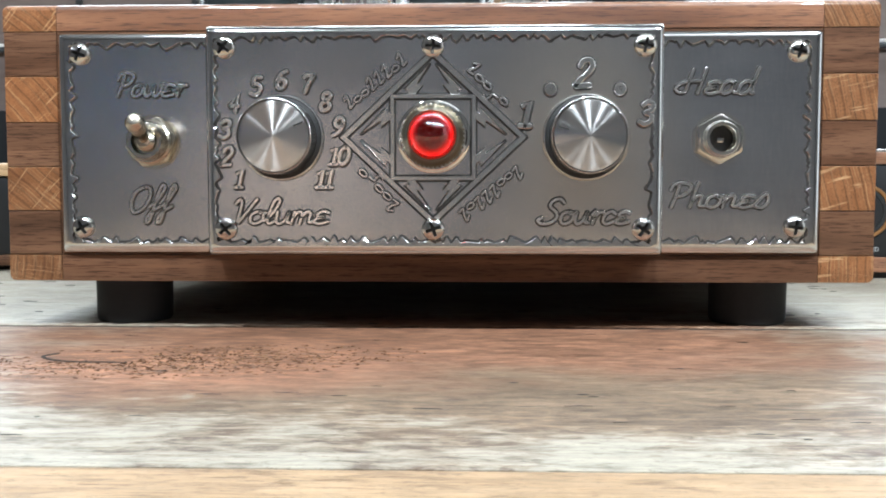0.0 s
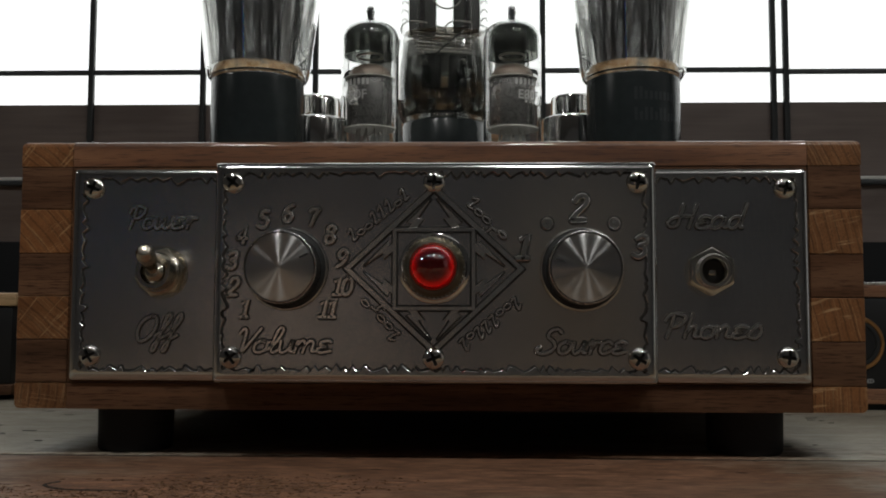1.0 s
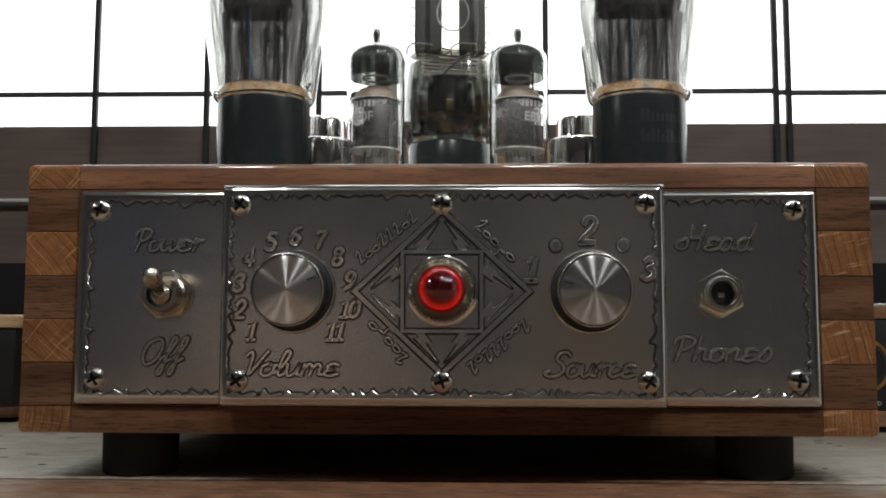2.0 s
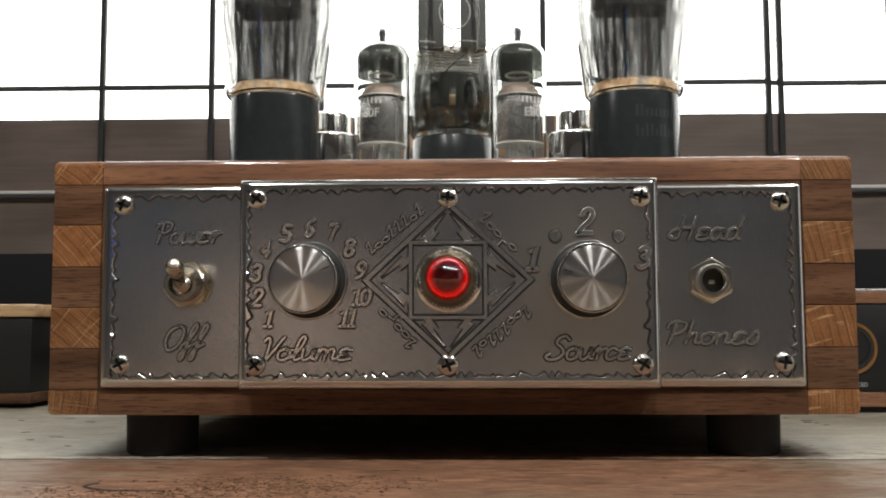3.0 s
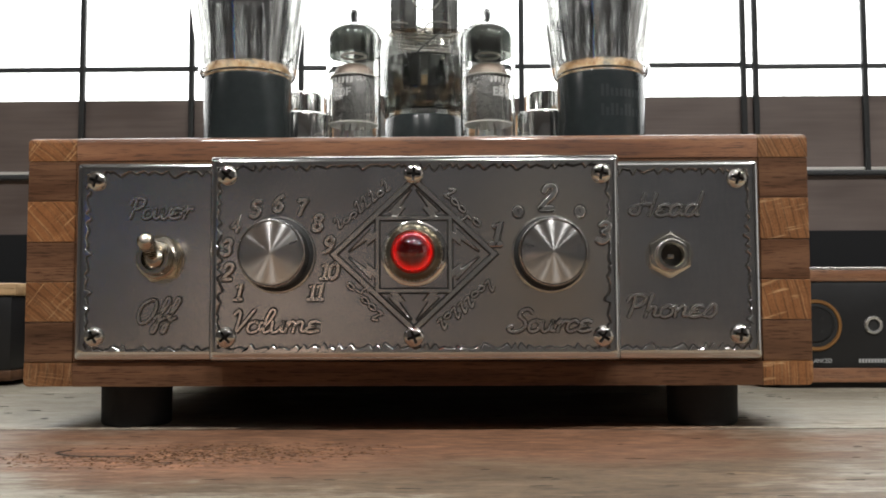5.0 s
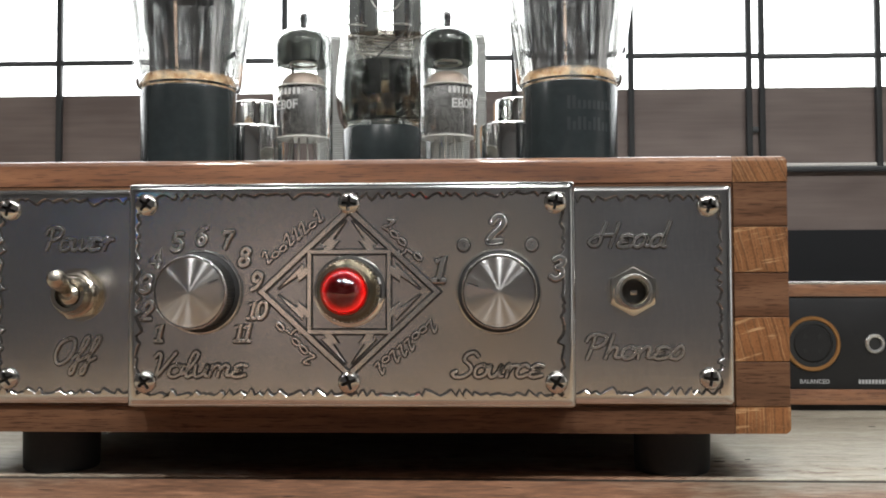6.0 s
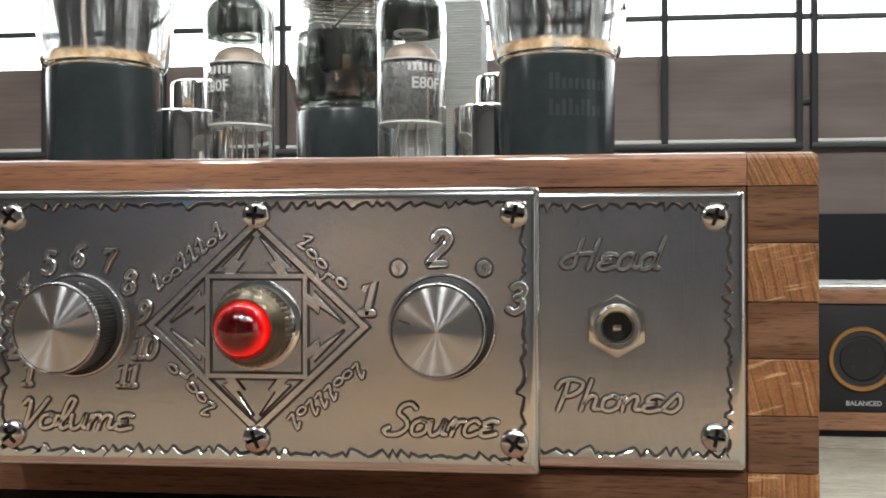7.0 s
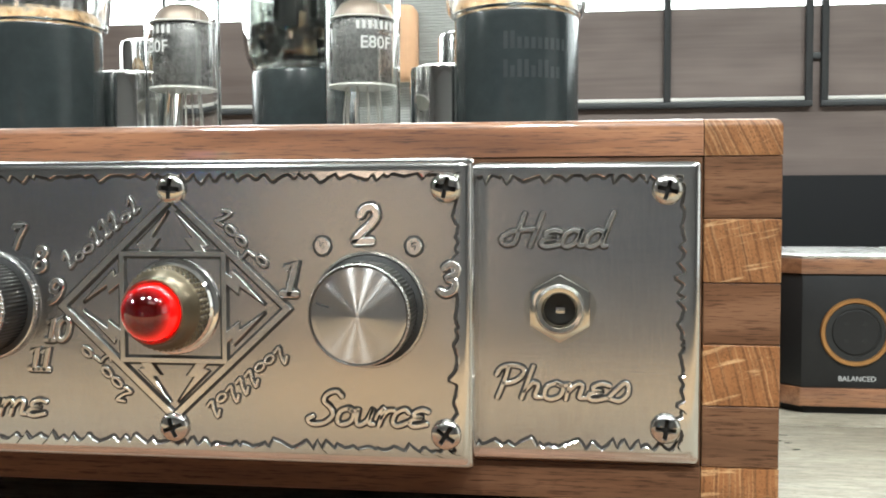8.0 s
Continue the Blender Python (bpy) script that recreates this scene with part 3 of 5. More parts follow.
ROOM_X, ROOM_Y, FLOOR_Z, CEIL_Z = 2.3, -2.9, -0.76, 1.75


def slab(name, bm, material, label, category):
    return tagged(part(name, bm, material), label, category, kind="structure")


def build_room():
    slab("floor", box(-ROOM_X, ROOM_X, ROOM_Y, 0.6, FLOOR_Z - 0.05, FLOOR_Z), FLOOR, "dark brown wooden floor under the table", "floor")
    slab("ceiling", box(-ROOM_X, ROOM_X, ROOM_Y, 0.6, CEIL_Z, CEIL_Z + 0.1), CEILING, "plain grey ceiling holding a row of lamps", "ceiling")
    slab("wall_west", box(-ROOM_X - 0.1, -ROOM_X, ROOM_Y, 0.6, FLOOR_Z, CEIL_Z), PLASTER, "plain grey plaster wall", "wall")
    slab("wall_east", merged(box(ROOM_X, ROOM_X + 0.1, ROOM_Y, -1.25, FLOOR_Z, CEIL_Z), box(ROOM_X, ROOM_X + 0.1, -0.15, 0.6, FLOOR_Z, CEIL_Z), box(ROOM_X, ROOM_X + 0.1, -1.25, -0.15, FLOOR_Z, -0.1), box(ROOM_X, ROOM_X + 0.1, -1.25, -0.15, 1.3, CEIL_Z)), PLASTER, "plain grey plaster wall", "wall")
    slab("wall_south", box(-ROOM_X, ROOM_X, ROOM_Y - 0.1, ROOM_Y, FLOOR_Z, CEIL_Z), PLASTER, "plain grey plaster wall", "wall")
    north = slab("wall_north", merged(
        box(-ROOM_X, -0.95, WALL_Y, 0.6, FLOOR_Z, CEIL_Z), box(0.95, ROOM_X, WALL_Y, 0.6, FLOOR_Z, CEIL_Z),
        box(-0.95, 0.95, WALL_Y, 0.6, FLOOR_Z, SILL_Z - 0.0005), box(-0.95, 0.95, WALL_Y, 0.6, 1.10, CEIL_Z)),
        VENEER, "brown veneered wall below a lit window", "wall")
    slab("baseboard", box(-1.3, 1.3, WALL_Y - 0.006, WALL_Y - 0.0003, 0.0005, 0.108, 0.001), DARK_BOARD, "black backboard along the back of the table", "backboard")
    return north


def build_window():
    """Black steel lattice before frosted panes that are lit from behind; its lowest row lies on the brown wall."""
    win = tagged(empty("window_1", (0, WALL_Y, SILL_Z)), "bright frosted window behind a black steel lattice", "window", kind="structure")
    columns = [-0.297 + 0.0915 * k for k in range(-6, 7)]
    right = [0.262 + 0.0895 * k for k in range(0, 7)]
    half, depth = 0.0023, 0.0046
    y1 = WALL_Y - 0.0006
    for x in columns[:-1] + [0.252] + right:
        part("muntin", box(x - half, x + half, y1 - depth, y1, RAIL_Z, 1.10, 0.0008), BAR_BLACK, win)
    for x0, x1, dz in ((columns[0], 0.252, 0.0), (0.262, right[-1], -0.0017)):
        for z in (TOP_BAR_Z, TOP_BAR_Z + 0.090, TOP_BAR_Z + 0.180, TOP_BAR_Z + 0.270, TOP_BAR_Z + 0.360, TOP_BAR_Z + 0.450, TOP_BAR_Z + 0.540, TOP_BAR_Z + 0.630, TOP_BAR_Z + 0.720, TOP_BAR_Z + 0.810):
            part("transom", box(x0, x1, y1 - depth * 0.8, y1 - 0.0004, z + dz - 0.0021, z + dz + 0.0021, 0.0007), BAR_BLACK, win)
        part("bottom_rail", box(x0 - half, x1 + half, y1 - depth - 0.0006, y1, RAIL_Z - 0.0035, RAIL_Z + 0.0005, 0.0006), BAR_BLACK, win)
        # Pale strip stands in for the bright reflection along the glass foot.
        part("bead", box(x0, x1, y1 - 0.0028, y1, RAIL_Z + 0.0008, RAIL_Z + 0.0034, 0.0005), PALE_PAINT, win, "pale strip standing in for a reflected line above the rail")
    for x in (0.257,):
        for z in (TOP_BAR_Z - 0.001, RAIL_Z + 0.03):
            part("clip", box(x - 0.006, x + 0.006, y1 - 0.0025, y1 - 0.0002, z - 0.0022, z + 0.0022, 0.0006), BAR_BLACK, win)
    part("pane", box(-0.95, 0.95, WALL_Y + 0.012, WALL_Y + 0.018, SILL_Z, 1.10), WINDOW_LIGHT, win, "frosted glass pane lit by daylight")
    return win


def build_side_window():
    # Unseen window, added so the plates' right rims have brightness to reflect.
    win = tagged(empty("window_2", (ROOM_X, -0.7, -0.1)), "tall side window, unseen, added for bright right plate rims", "window", kind="structure")
    part("pane", box(ROOM_X + 0.03, ROOM_X + 0.036, -1.25, -0.15, -0.1, 1.3), SIDE_LIGHT, win, "frosted glass pane lit by daylight")
    for y in (-1.25, -0.72, -0.185):
        part("muntin", box(ROOM_X - 0.004, ROOM_X + 0.029, y + 0.0005, y + 0.034, -0.0995, 1.2995, 0.002), BAR_BLACK, win)
    return win


def build_lamps():
    """A rail of small spot lamps over the table, and one broad ceiling fill, added unseen, over the room behind."""
    y, z = -0.37, 0.640
    rail = tagged(empty("lamp_rail", (0.16, y, CEIL_Z)), "black lamp rail hung from the ceiling over the table", "lamp rail")
    part("rail", box(-1.05, 0.78, y - 0.012, y + 0.012, z + 0.030, z + 0.048, 0.002), BAR_BLACK, rail)
    for x in (-0.50, 0.51):
        part("hanger", moved(lathe([(0.0, z + 0.0482), (0.003, z + 0.0482), (0.003, CEIL_Z), (0.0, CEIL_Z)], 12), Matrix.Translation((x, y, 0))), BAR_BLACK, rail)
    for x in (-0.93, -0.225, 0.070, 0.365, 0.655):
        lamp = tagged(empty("spot_lamp", (x, y, z)), "small black spot lamp with a white glowing face", "spot lamp", "spot lamps on the rail")
        part("housing", moved(lathe([(0.0, z + 0.0298), (0.030, z + 0.0298), (0.036, z + 0.025), (0.036, z + 0.001), (0.032, z + 0.0012), (0.032, z + 0.003), (0.0, z + 0.003)], 28), Matrix.Translation((x, y, 0))), BAR_BLACK, lamp)
        light = bpy.data.lights.new("lamp_light", "AREA")
        light.shape, light.size, light.energy, light.color = "DISK", 0.060, LAMP_POWER, (1.0, 0.975, 0.945)
        new("lamp_light", light).matrix_world = pose(x, y, z)
    # Unseen ceiling panel, added to brighten what the plates reflect.
    x, y = 0.75, -1.75
    room = tagged(empty("ceiling_fill", (x, y, CEIL_Z)), "broad flat glowing ceiling panel, unseen, added to fill the room", "ceiling light")
    part("housing", box(x - 0.62, x + 0.62, y - 0.32, y + 0.32, CEIL_Z - 0.04, CEIL_Z - 0.0005, 0.004), PALE_PAINT, room)
    light = bpy.data.lights.new("fill_light", "AREA")
    light.shape, light.size, light.size_y, light.energy, light.color = "RECTANGLE", 1.2, 0.6, FILL_POWER, (1.0, 0.97, 0.94)
    new("fill_light", light).matrix_world = pose(x, y, CEIL_Z - 0.045)


def build_screens():
    """A screen known by its coloured reflections, and an unseen warm panel added to tint the plates."""
    y = ROOM_Y
    scr = tagged(empty("display_screen", (-1.12, y, 0.32)), "display screen with blue, teal and orange glowing panels", "screen")
    part("surround", box(-1.22, -1.00, y + 0.0005, y + 0.035, 0.25, 0.41, 0.004), BAR_BLACK, scr)
    part("panel", box(-1.20, -1.085, y + 0.0355, y + 0.0375, 0.27, 0.39), SCREEN_BLUE, scr, "blue glowing panel")
    part("panel", box(-1.083, -1.045, y + 0.0355, y + 0.0375, 0.27, 0.39), SCREEN_TEAL, scr, "teal glowing panel")
    part("panel", box(-1.043, -1.02, y + 0.0355, y + 0.0375, 0.27, 0.39), ORANGE_GLOW, scr, "orange glowing panel")
    # Unseen warm panel, added for a warm patch reflected in the plates.
    sign = tagged(empty("warm_panel", (-0.57, y, 0.07)), "square warm glowing panel, unseen, added to warm the plates", "sign")
    part("box", box(-0.74, -0.40, y + 0.0005, y + 0.045, -0.08, 0.22, 0.004), BAR_BLACK, sign)
    part("face", box(-0.72, -0.42, y + 0.0455, y + 0.0475, -0.06, 0.20), ORANGE_GLOW, sign, "orange glowing face")


def build_table():
    table = tagged(empty("table", (0, -0.1, FLOOR_Z)), "rustic table of weathered whitewashed wooden boards", "table")
    joints = [-0.3135, -0.1620, 0.0035, 0.1620, 0.297, 0.4285]
    rng = random.Random(4)
    for a, b in zip(joints, joints[1:]):
        drop = rng.uniform(0.0, 0.0004)
        near, far = (0.0002 if abs(j + 0.162) < 0.001 else 0.0026 if abs(j - 0.0035) < 0.001 else 0.0013 for j in (a, b))
        bm = box(-1.25, 1.25, a + near, b - far, -0.032, -drop, 0.0007, 2)
        part("plank", bm, TABLE_NEAR if b < -0.15 else TABLE if b < 0.01 else TABLE_PALE, table)
    # Dark strip laid in the open joint, standing in for its shade.
    part("joint_filler", box(-1.25, 1.25, 0.0012, 0.0058, -0.012, -0.0005), SPLIT_DARK, table, "dark strip standing in for shade in an open joint")
    part("apron", box(-1.2, 1.2, -0.285, -0.260, -0.12, -0.0325, 0.002), TABLE, table)
    part("apron", box(-1.2, 1.2, 0.38, 0.405, -0.12, -0.0325, 0.002), TABLE, table)
    for x in (-1.16, 1.16):
        for y in (-0.215, 0.34):
            part("leg", box(x - 0.035, x + 0.035, y - 0.035, y + 0.035, FLOOR_Z, -0.0325, 0.004), TABLE, table)
    # an open split in the board before the amplifier
    pts = curve_through([(-0.107, -0.052, 0), (-0.109, -0.058, 0), (-0.100, -0.0645, 0), (-0.082, -0.066, 0)], 6)
    part("split", tube([(p[0], p[1], -0.0006) for p in pts], 0.0009, 6), SPLIT_DARK, table, "dark curved split in a board")
    # splinters torn up beside the split
    rng = random.Random(12)
    chips = []
    verts, faces = [], []
    while len(chips) < 900:
        u, v = rng.gauss(0, 0.5), rng.gauss(0, 0.5)
        if u * u + v * v > 1.3:
            continue
        x, y = -0.066 + u * 0.058 + v * 0.004, -0.062 + v * 0.023 + u * 0.006
        if abs(x + 0.096) < 0.016 and -0.064 < y < -0.05:
            continue
        chips.append((x, y))
        long, wide, high = rng.uniform(0.0004, 0.0014), rng.uniform(0.0002, 0.0006), rng.uniform(0.00005, 0.0003)
        a = rng.gauss(0, 0.7)
        n = len(verts)
        for px, py, pz in ((-1, -1, -0.6), (1, -0.6, -0.6), (1, 0.7, -0.6), (-1, 1, -0.6), (rng.uniform(-0.6, 0.6), 0.0, 1.0)):
            qx, qy = px * long, py * wide
            verts.append((x + qx * math.cos(a) - qy * math.sin(a), y + qx * math.sin(a) + qy * math.cos(a), max(-0.001, pz * high)))
        faces += [(n, n + 1, n + 4), (n + 1, n + 2, n + 4), (n + 2, n + 3, n + 4), (n + 3, n, n + 4)]
    me = bpy.data.meshes.new("splintered_wood")
    me.from_pydata(verts, [], faces)
    me.materials.append(SPLINTER)
    torn_up = part("splintered_wood", me, SPLINTER, table, "rough torn wood splinters")
    torn_up["kind"] = "stuff"
    # fine dark nicks along the grain
    verts, faces = [], []
    for k in range(150):
        x, y = rng.uniform(-0.30, 0.30), rng.uniform(-0.155, 0.16)
        long, wide = rng.uniform(0.0008, 0.0035), rng.uniform(0.00015, 0.0004)
        bend = rng.uniform(-0.0004, 0.0004)
        n = len(verts)
        verts += [(x - long, y, 0.00004), (x, y - wide + bend, 0.00006), (x + long, y, 0.00004), (x, y + wide + bend, 0.00006), (x, y + bend, -0.0008)]
        faces += [(n, n + 1, n + 3), (n + 1, n + 2, n + 3), (n, n + 4, n + 1), (n + 1, n + 4, n + 2), (n + 2, n + 4, n + 3), (n + 3, n + 4, n)]
    me = bpy.data.meshes.new("nicked_grain")
    me.from_pydata(verts, [], faces)
    me.materials.append(RUBBER)
    cuts = part("nicked_grain", me, RUBBER, table, "small dark nicks in the boards")
    cuts["kind"] = "stuff"
    return table


# ---- the amplifier ----
W, Z0, Z1, DEEP = 0.1465, 0.016, 0.1096, 0.285
COL = 0.0182
STEPS = [0.016, 0.025, 0.040, 0.055, 0.070, 0.0855, 0.1006, 0.1096]
Y_MID, Y_SIDE = -0.0135, -0.0018
AXIS_Z = 0.0645


def torn(rng, n):
    """A torn-edge line: uneven saw teeth, as heights between about -1 and 1."""
    out, i = [], 0
    while i < n:
        tooth = rng.choice((3, 4, 5, 6, 8, 10, 12))
        high = rng.uniform(0.25, 1.05) if tooth > 3 else rng.uniform(0.1, 0.45)
        lean = rng.uniform(0.2, 0.8)
        hollow = rng.uniform(0.7, 2.2)
        low = rng.uniform(-0.75, -0.45)
        for k in range(tooth):
            t = k / tooth
            v = t / lean if t < lean else (1 - t) / (1 - lean)
            out.append(v ** hollow * high * 1.7 + low + rng.uniform(-0.07, 0.07))
        i += tooth
    return out[:n]


def rect_walk(x0, x1, z0, z1, step):
    """Points and inward normals round a rectangle."""
    out = []
    for (ax, az), (bx, bz), n in (((x0, z0), (x1, z0), (0, 1)), ((x1, z0), (x1, z1), (-1, 0)), ((x1, z1), (x0, z1), (0, -1)), ((x0, z1), (x0, z0), (1, 0))):
        count = max(2, round(math.hypot(bx - ax, bz - az) / step))
        for k in range(count):
            t = k / count
            out.append(((ax + (bx - ax) * t, az + (bz - az) * t), n))
    return out


def plate(name, x0, x1, z0, z1, front, back, inset, amp, seed, parent, label):
    """A cast plate: matt field, polished raised rim with a torn inner edge, and a dark groove along it."""
    rng = random.Random(seed)
    h, round_r = 0.00050, 0.0029
    cx, cz = (x0 + x1) / 2, (z0 + z1) / 2
    line = rect_walk(x0 + inset[0], x1 - inset[1], z0 + inset[2], z1 - inset[3], 0.00055)
    teeth = torn(rng, len(line))
    inner = [Vector((p[0] + n[0] * amp * t, p[1] + n[1] * amp * t)) for (p, n), t in zip(line, teeth)]
    hx, hz = (x1 - x0) / 2, (z1 - z0) / 2

    def outer(p, margin):
        """The point of the plate's own outline beside p."""
        dx, dz = p[0] - cx, p[1] - cz
        ex, ez = hx - margin, hz - margin
        k = min(ex / max(abs(dx), 1e-9), ez / max(abs(dz), 1e-9))
        q = Vector((cx + dx * k, cz + dz * k))
        corner = 0.0013
        ox, oz = abs(q.x - cx) - (ex - corner), abs(q.y - cz) - (ez - corner)
        if ox > 0 and oz > 0:
            s = corner / max(math.hypot(ox, oz), 1e-9)
            if s < 1:
                q = Vector((cx + math.copysign(ex - corner + ox * s, dx), cz + math.copysign(ez - corner + oz * s, dz)))
        return q

    rim = bmesh.new()
    rows = []
    for (p, n), q in zip(line, inner):
        turns = [radians(a) for a in (0, 15, 35, 55, 75, 90)]
        o = [outer(p, round_r * (1 - math.sin(a))) for a in turns]
        deep = min(round_r, (back - front) * 0.75)
        away = (o[0] - q).normalized()
        lip, brow, flat = q + away * 0.00014, q + away * 0.00042, q + (o[0] - q) * 0.88
        pts = [(q, front), (lip, front - h * 0.62), (brow, front - h), (flat, front - h)] + [(v, front - h + deep * (1 - math.cos(a))) for v, a in zip(o, turns)] + [(o[-1], back)]
        rows.append([rim.verts.new((v[0], y, v[1])) for v, y in pts])
    for a, b in zip(rows, rows[1:] + rows[:1]):
        for k in range(len(a) - 1):
            rim.faces.new((a[k], a[k + 1], b[k + 1], b[k]))
    body = part(name, rim, POLISHED, parent, label, 30.0)
    part("field", box(x0 + 0.001, x1 - 0.001, front, back - 0.0002, z0 + 0.001, z1 - 0.001), FIELD, body, "finely scratched matt grey field")
    groove = [q + Vector(n) * 0.00022 for (p, n), q in zip(line, inner)]
    part("groove", moved(ribbon(groove + groove[:1], 0.00044, 0.00005), Matrix.Translation((0, front - 0.00002, 0))), PATINA, body, "dark groove along the torn rim")
    return body


# pen strokes of the script letters, in units of the capital height
PEN = {}
PEN["P"] = (0.60, [[(0.16, 0.0), (0.20, 0.5), (0.20, 0.95)], [(0.0, 0.70), (0.06, 0.92), (0.28, 1.0), (0.52, 0.90), (0.52, 0.66), (0.36, 0.48), (0.18, 0.46)]])
PEN["o"] = (0.44, [[(0.22, 0.5), (0.05, 0.38), (0.05, 0.1), (0.2, 0.0), (0.37, 0.12), (0.37, 0.38), (0.22, 0.5), (0.3, 0.42), (0.46, 0.44)]])
PEN["w"] = (0.64, [[(0.02, 0.48), (0.05, 0.12), (0.15, 0.0), (0.28, 0.14), (0.31, 0.46), (0.35, 0.1), (0.46, 0.0), (0.6, 0.18), (0.6, 0.48), (0.7, 0.42)]])
PEN["e"] = (0.45, [[(0.4, 0.44), (0.24, 0.5), (0.09, 0.42), (0.11, 0.30), (0.28, 0.27)], [(0.28, 0.27), (0.07, 0.20), (0.05, 0.06), (0.2, 0.0), (0.44, 0.08)]])
PEN["r"] = (0.40, [[(0.06, 0.36), (0.16, 0.52), (0.14, 0.0)], [(0.15, 0.22), (0.25, 0.44), (0.40, 0.46)]])
PEN["O"] = (0.72, [[(0.42, 1.0), (0.12, 0.8), (0.04, 0.36), (0.22, 0.0), (0.52, 0.14), (0.66, 0.55), (0.58, 0.92), (0.36, 0.98)]])
PEN["f"] = (0.40, [[(0.0, 0.2), (0.22, 0.45), (0.38, 0.9), (0.30, 1.06), (0.21, 0.85), (0.18, 0.3), (0.16, -0.28), (0.06, -0.4), (0.02, -0.22), (0.16, 0.05), (0.42, 0.24)]])
PEN["V"] = (0.50, [[(0.0, 0.80), (0.10, 0.98), (0.18, 0.78), (0.20, 0.05), (0.34, 0.35), (0.58, 1.0)]])
PEN["l"] = (0.30, [[(0.0, 0.1), (0.2, 0.45), (0.3, 0.9), (0.2, 1.02), (0.12, 0.75), (0.1, 0.15), (0.18, 0.0), (0.32, 0.12)]])
PEN["u"] = (0.46, [[(0.02, 0.48), (0.05, 0.12), (0.15, 0.0), (0.30, 0.14), (0.36, 0.48)], [(0.36, 0.48), (0.36, 0.08), (0.48, 0.04)]])
PEN["m"] = (0.64, [[(0.04, 0.0), (0.05, 0.48)], [(0.05, 0.26), (0.16, 0.48), (0.27, 0.40), (0.28, 0.0)], [(0.28, 0.26), (0.40, 0.48), (0.52, 0.40), (0.52, 0.08), (0.66, 0.06)]])
PEN["S"] = (0.62, [[(0.62, 0.84), (0.46, 1.0), (0.26, 0.92), (0.22, 0.70), (0.42, 0.50), (0.52, 0.26), (0.36, 0.03), (0.10, 0.0), (-0.04, 0.14), (0.08, 0.24)]])
PEN["c"] = (0.40, [[(0.36, 0.40), (0.23, 0.5), (0.06, 0.38), (0.04, 0.12), (0.18, 0.0), (0.40, 0.12)]])
PEN["H"] = (0.74, [[(0.24, 1.0), (0.22, 0.5), (0.20, 0.12), (0.02, 0.06), (-0.10, 0.22), (0.02, 0.42), (0.30, 0.50), (0.60, 0.52)], [(0.62, 1.0), (0.56, 0.0)]])
PEN["a"] = (0.50, [[(0.36, 0.42), (0.2, 0.5), (0.05, 0.36), (0.04, 0.1), (0.16, 0.0), (0.32, 0.14), (0.37, 0.48)], [(0.37, 0.48), (0.38, 0.08), (0.52, 0.06)]])
PEN["d"] = (0.50, [[(0.36, 0.42), (0.2, 0.5), (0.05, 0.36), (0.04, 0.1), (0.16, 0.0), (0.32, 0.14), (0.38, 0.5)], [(0.42, 1.04), (0.38, 0.5), (0.38, 0.06), (0.48, 0.04)]])
PEN["h"] = (0.46, [[(0.10, 1.0), (0.06, 0.0)], [(0.07, 0.22), (0.20, 0.48), (0.32, 0.40), (0.32, 0.08), (0.46, 0.06)]])
PEN["n"] = (0.46, [[(0.04, 0.48), (0.06, 0.0)], [(0.06, 0.24), (0.20, 0.48), (0.32, 0.40), (0.32, 0.08), (0.46, 0.06)]])
PEN["s"] = (0.34, [[(0.0, 0.1), (0.24, 0.54), (0.36, 0.24), (0.24, 0.0), (0.02, 0.06)]])


def script(word, x0, x1, z, cap, front, parent, slant=0.30):
    """A word in raised joined-up script between x0 and x1 on the base line z, with its dark sunk outline."""
    width = sum(PEN[c][0] for c in word)
    k = (x1 - x0) / width
    raised, sunk, at = [], [], 0.0
    for c in word:
        step, lines = PEN[c]
        for line in lines:
            pts = [(x0 + (at + px) * k + pz * cap * slant - 0.15 * cap, z + pz * cap) for px, pz in line]
            pts = [(p.x, p.y) for p in curve_through([(a, b) for a, b in pts], 5)]
            raised.append(stroke(pts, 0.00060, 0.0, 0.0008))
            sunk.append(ribbon(pts, 0.00098, 0.00004))
        at += step
    up = Matrix.Translation((0, front, 0))
    t = part("lettering", moved(merged(*raised), up), RAISED, parent, "raised bright script lettering", 28.0)
    part("outline", moved(merged(*sunk), up), PATINA, t, "dark sunk outline of the lettering")


PEN["1"] = (0.50, [[(0.06, 0.78), (0.30, 1.0), (0.28, 0.0)], [(0.06, 0.0), (0.50, 0.0)]])
PEN["2"] = (0.62, [[(0.06, 0.76), (0.16, 0.97), (0.40, 1.0), (0.54, 0.80), (0.46, 0.55), (0.22, 0.28), (0.04, 0.0)], [(0.04, 0.0), (0.58, 0.02)]])
PEN["3"] = (0.60, [[(0.06, 0.86), (0.26, 1.0), (0.50, 0.90), (0.50, 0.66), (0.24, 0.53), (0.50, 0.42), (0.54, 0.16), (0.30, 0.0), (0.04, 0.12)]])
PEN["4"] = (0.62, [[(0.44, 0.0), (0.44, 1.0), (0.04, 0.32)], [(0.04, 0.32), (0.60, 0.32)]])
PEN["5"] = (0.60, [[(0.54, 0.98), (0.16, 0.98), (0.10, 0.56)], [(0.10, 0.56), (0.32, 0.62), (0.54, 0.46), (0.52, 0.14), (0.28, 0.0), (0.04, 0.10)]])
PEN["6"] = (0.60, [[(0.52, 0.98), (0.20, 0.78), (0.06, 0.36), (0.16, 0.04), (0.40, 0.0), (0.54, 0.24), (0.44, 0.48), (0.22, 0.50), (0.08, 0.32)]])
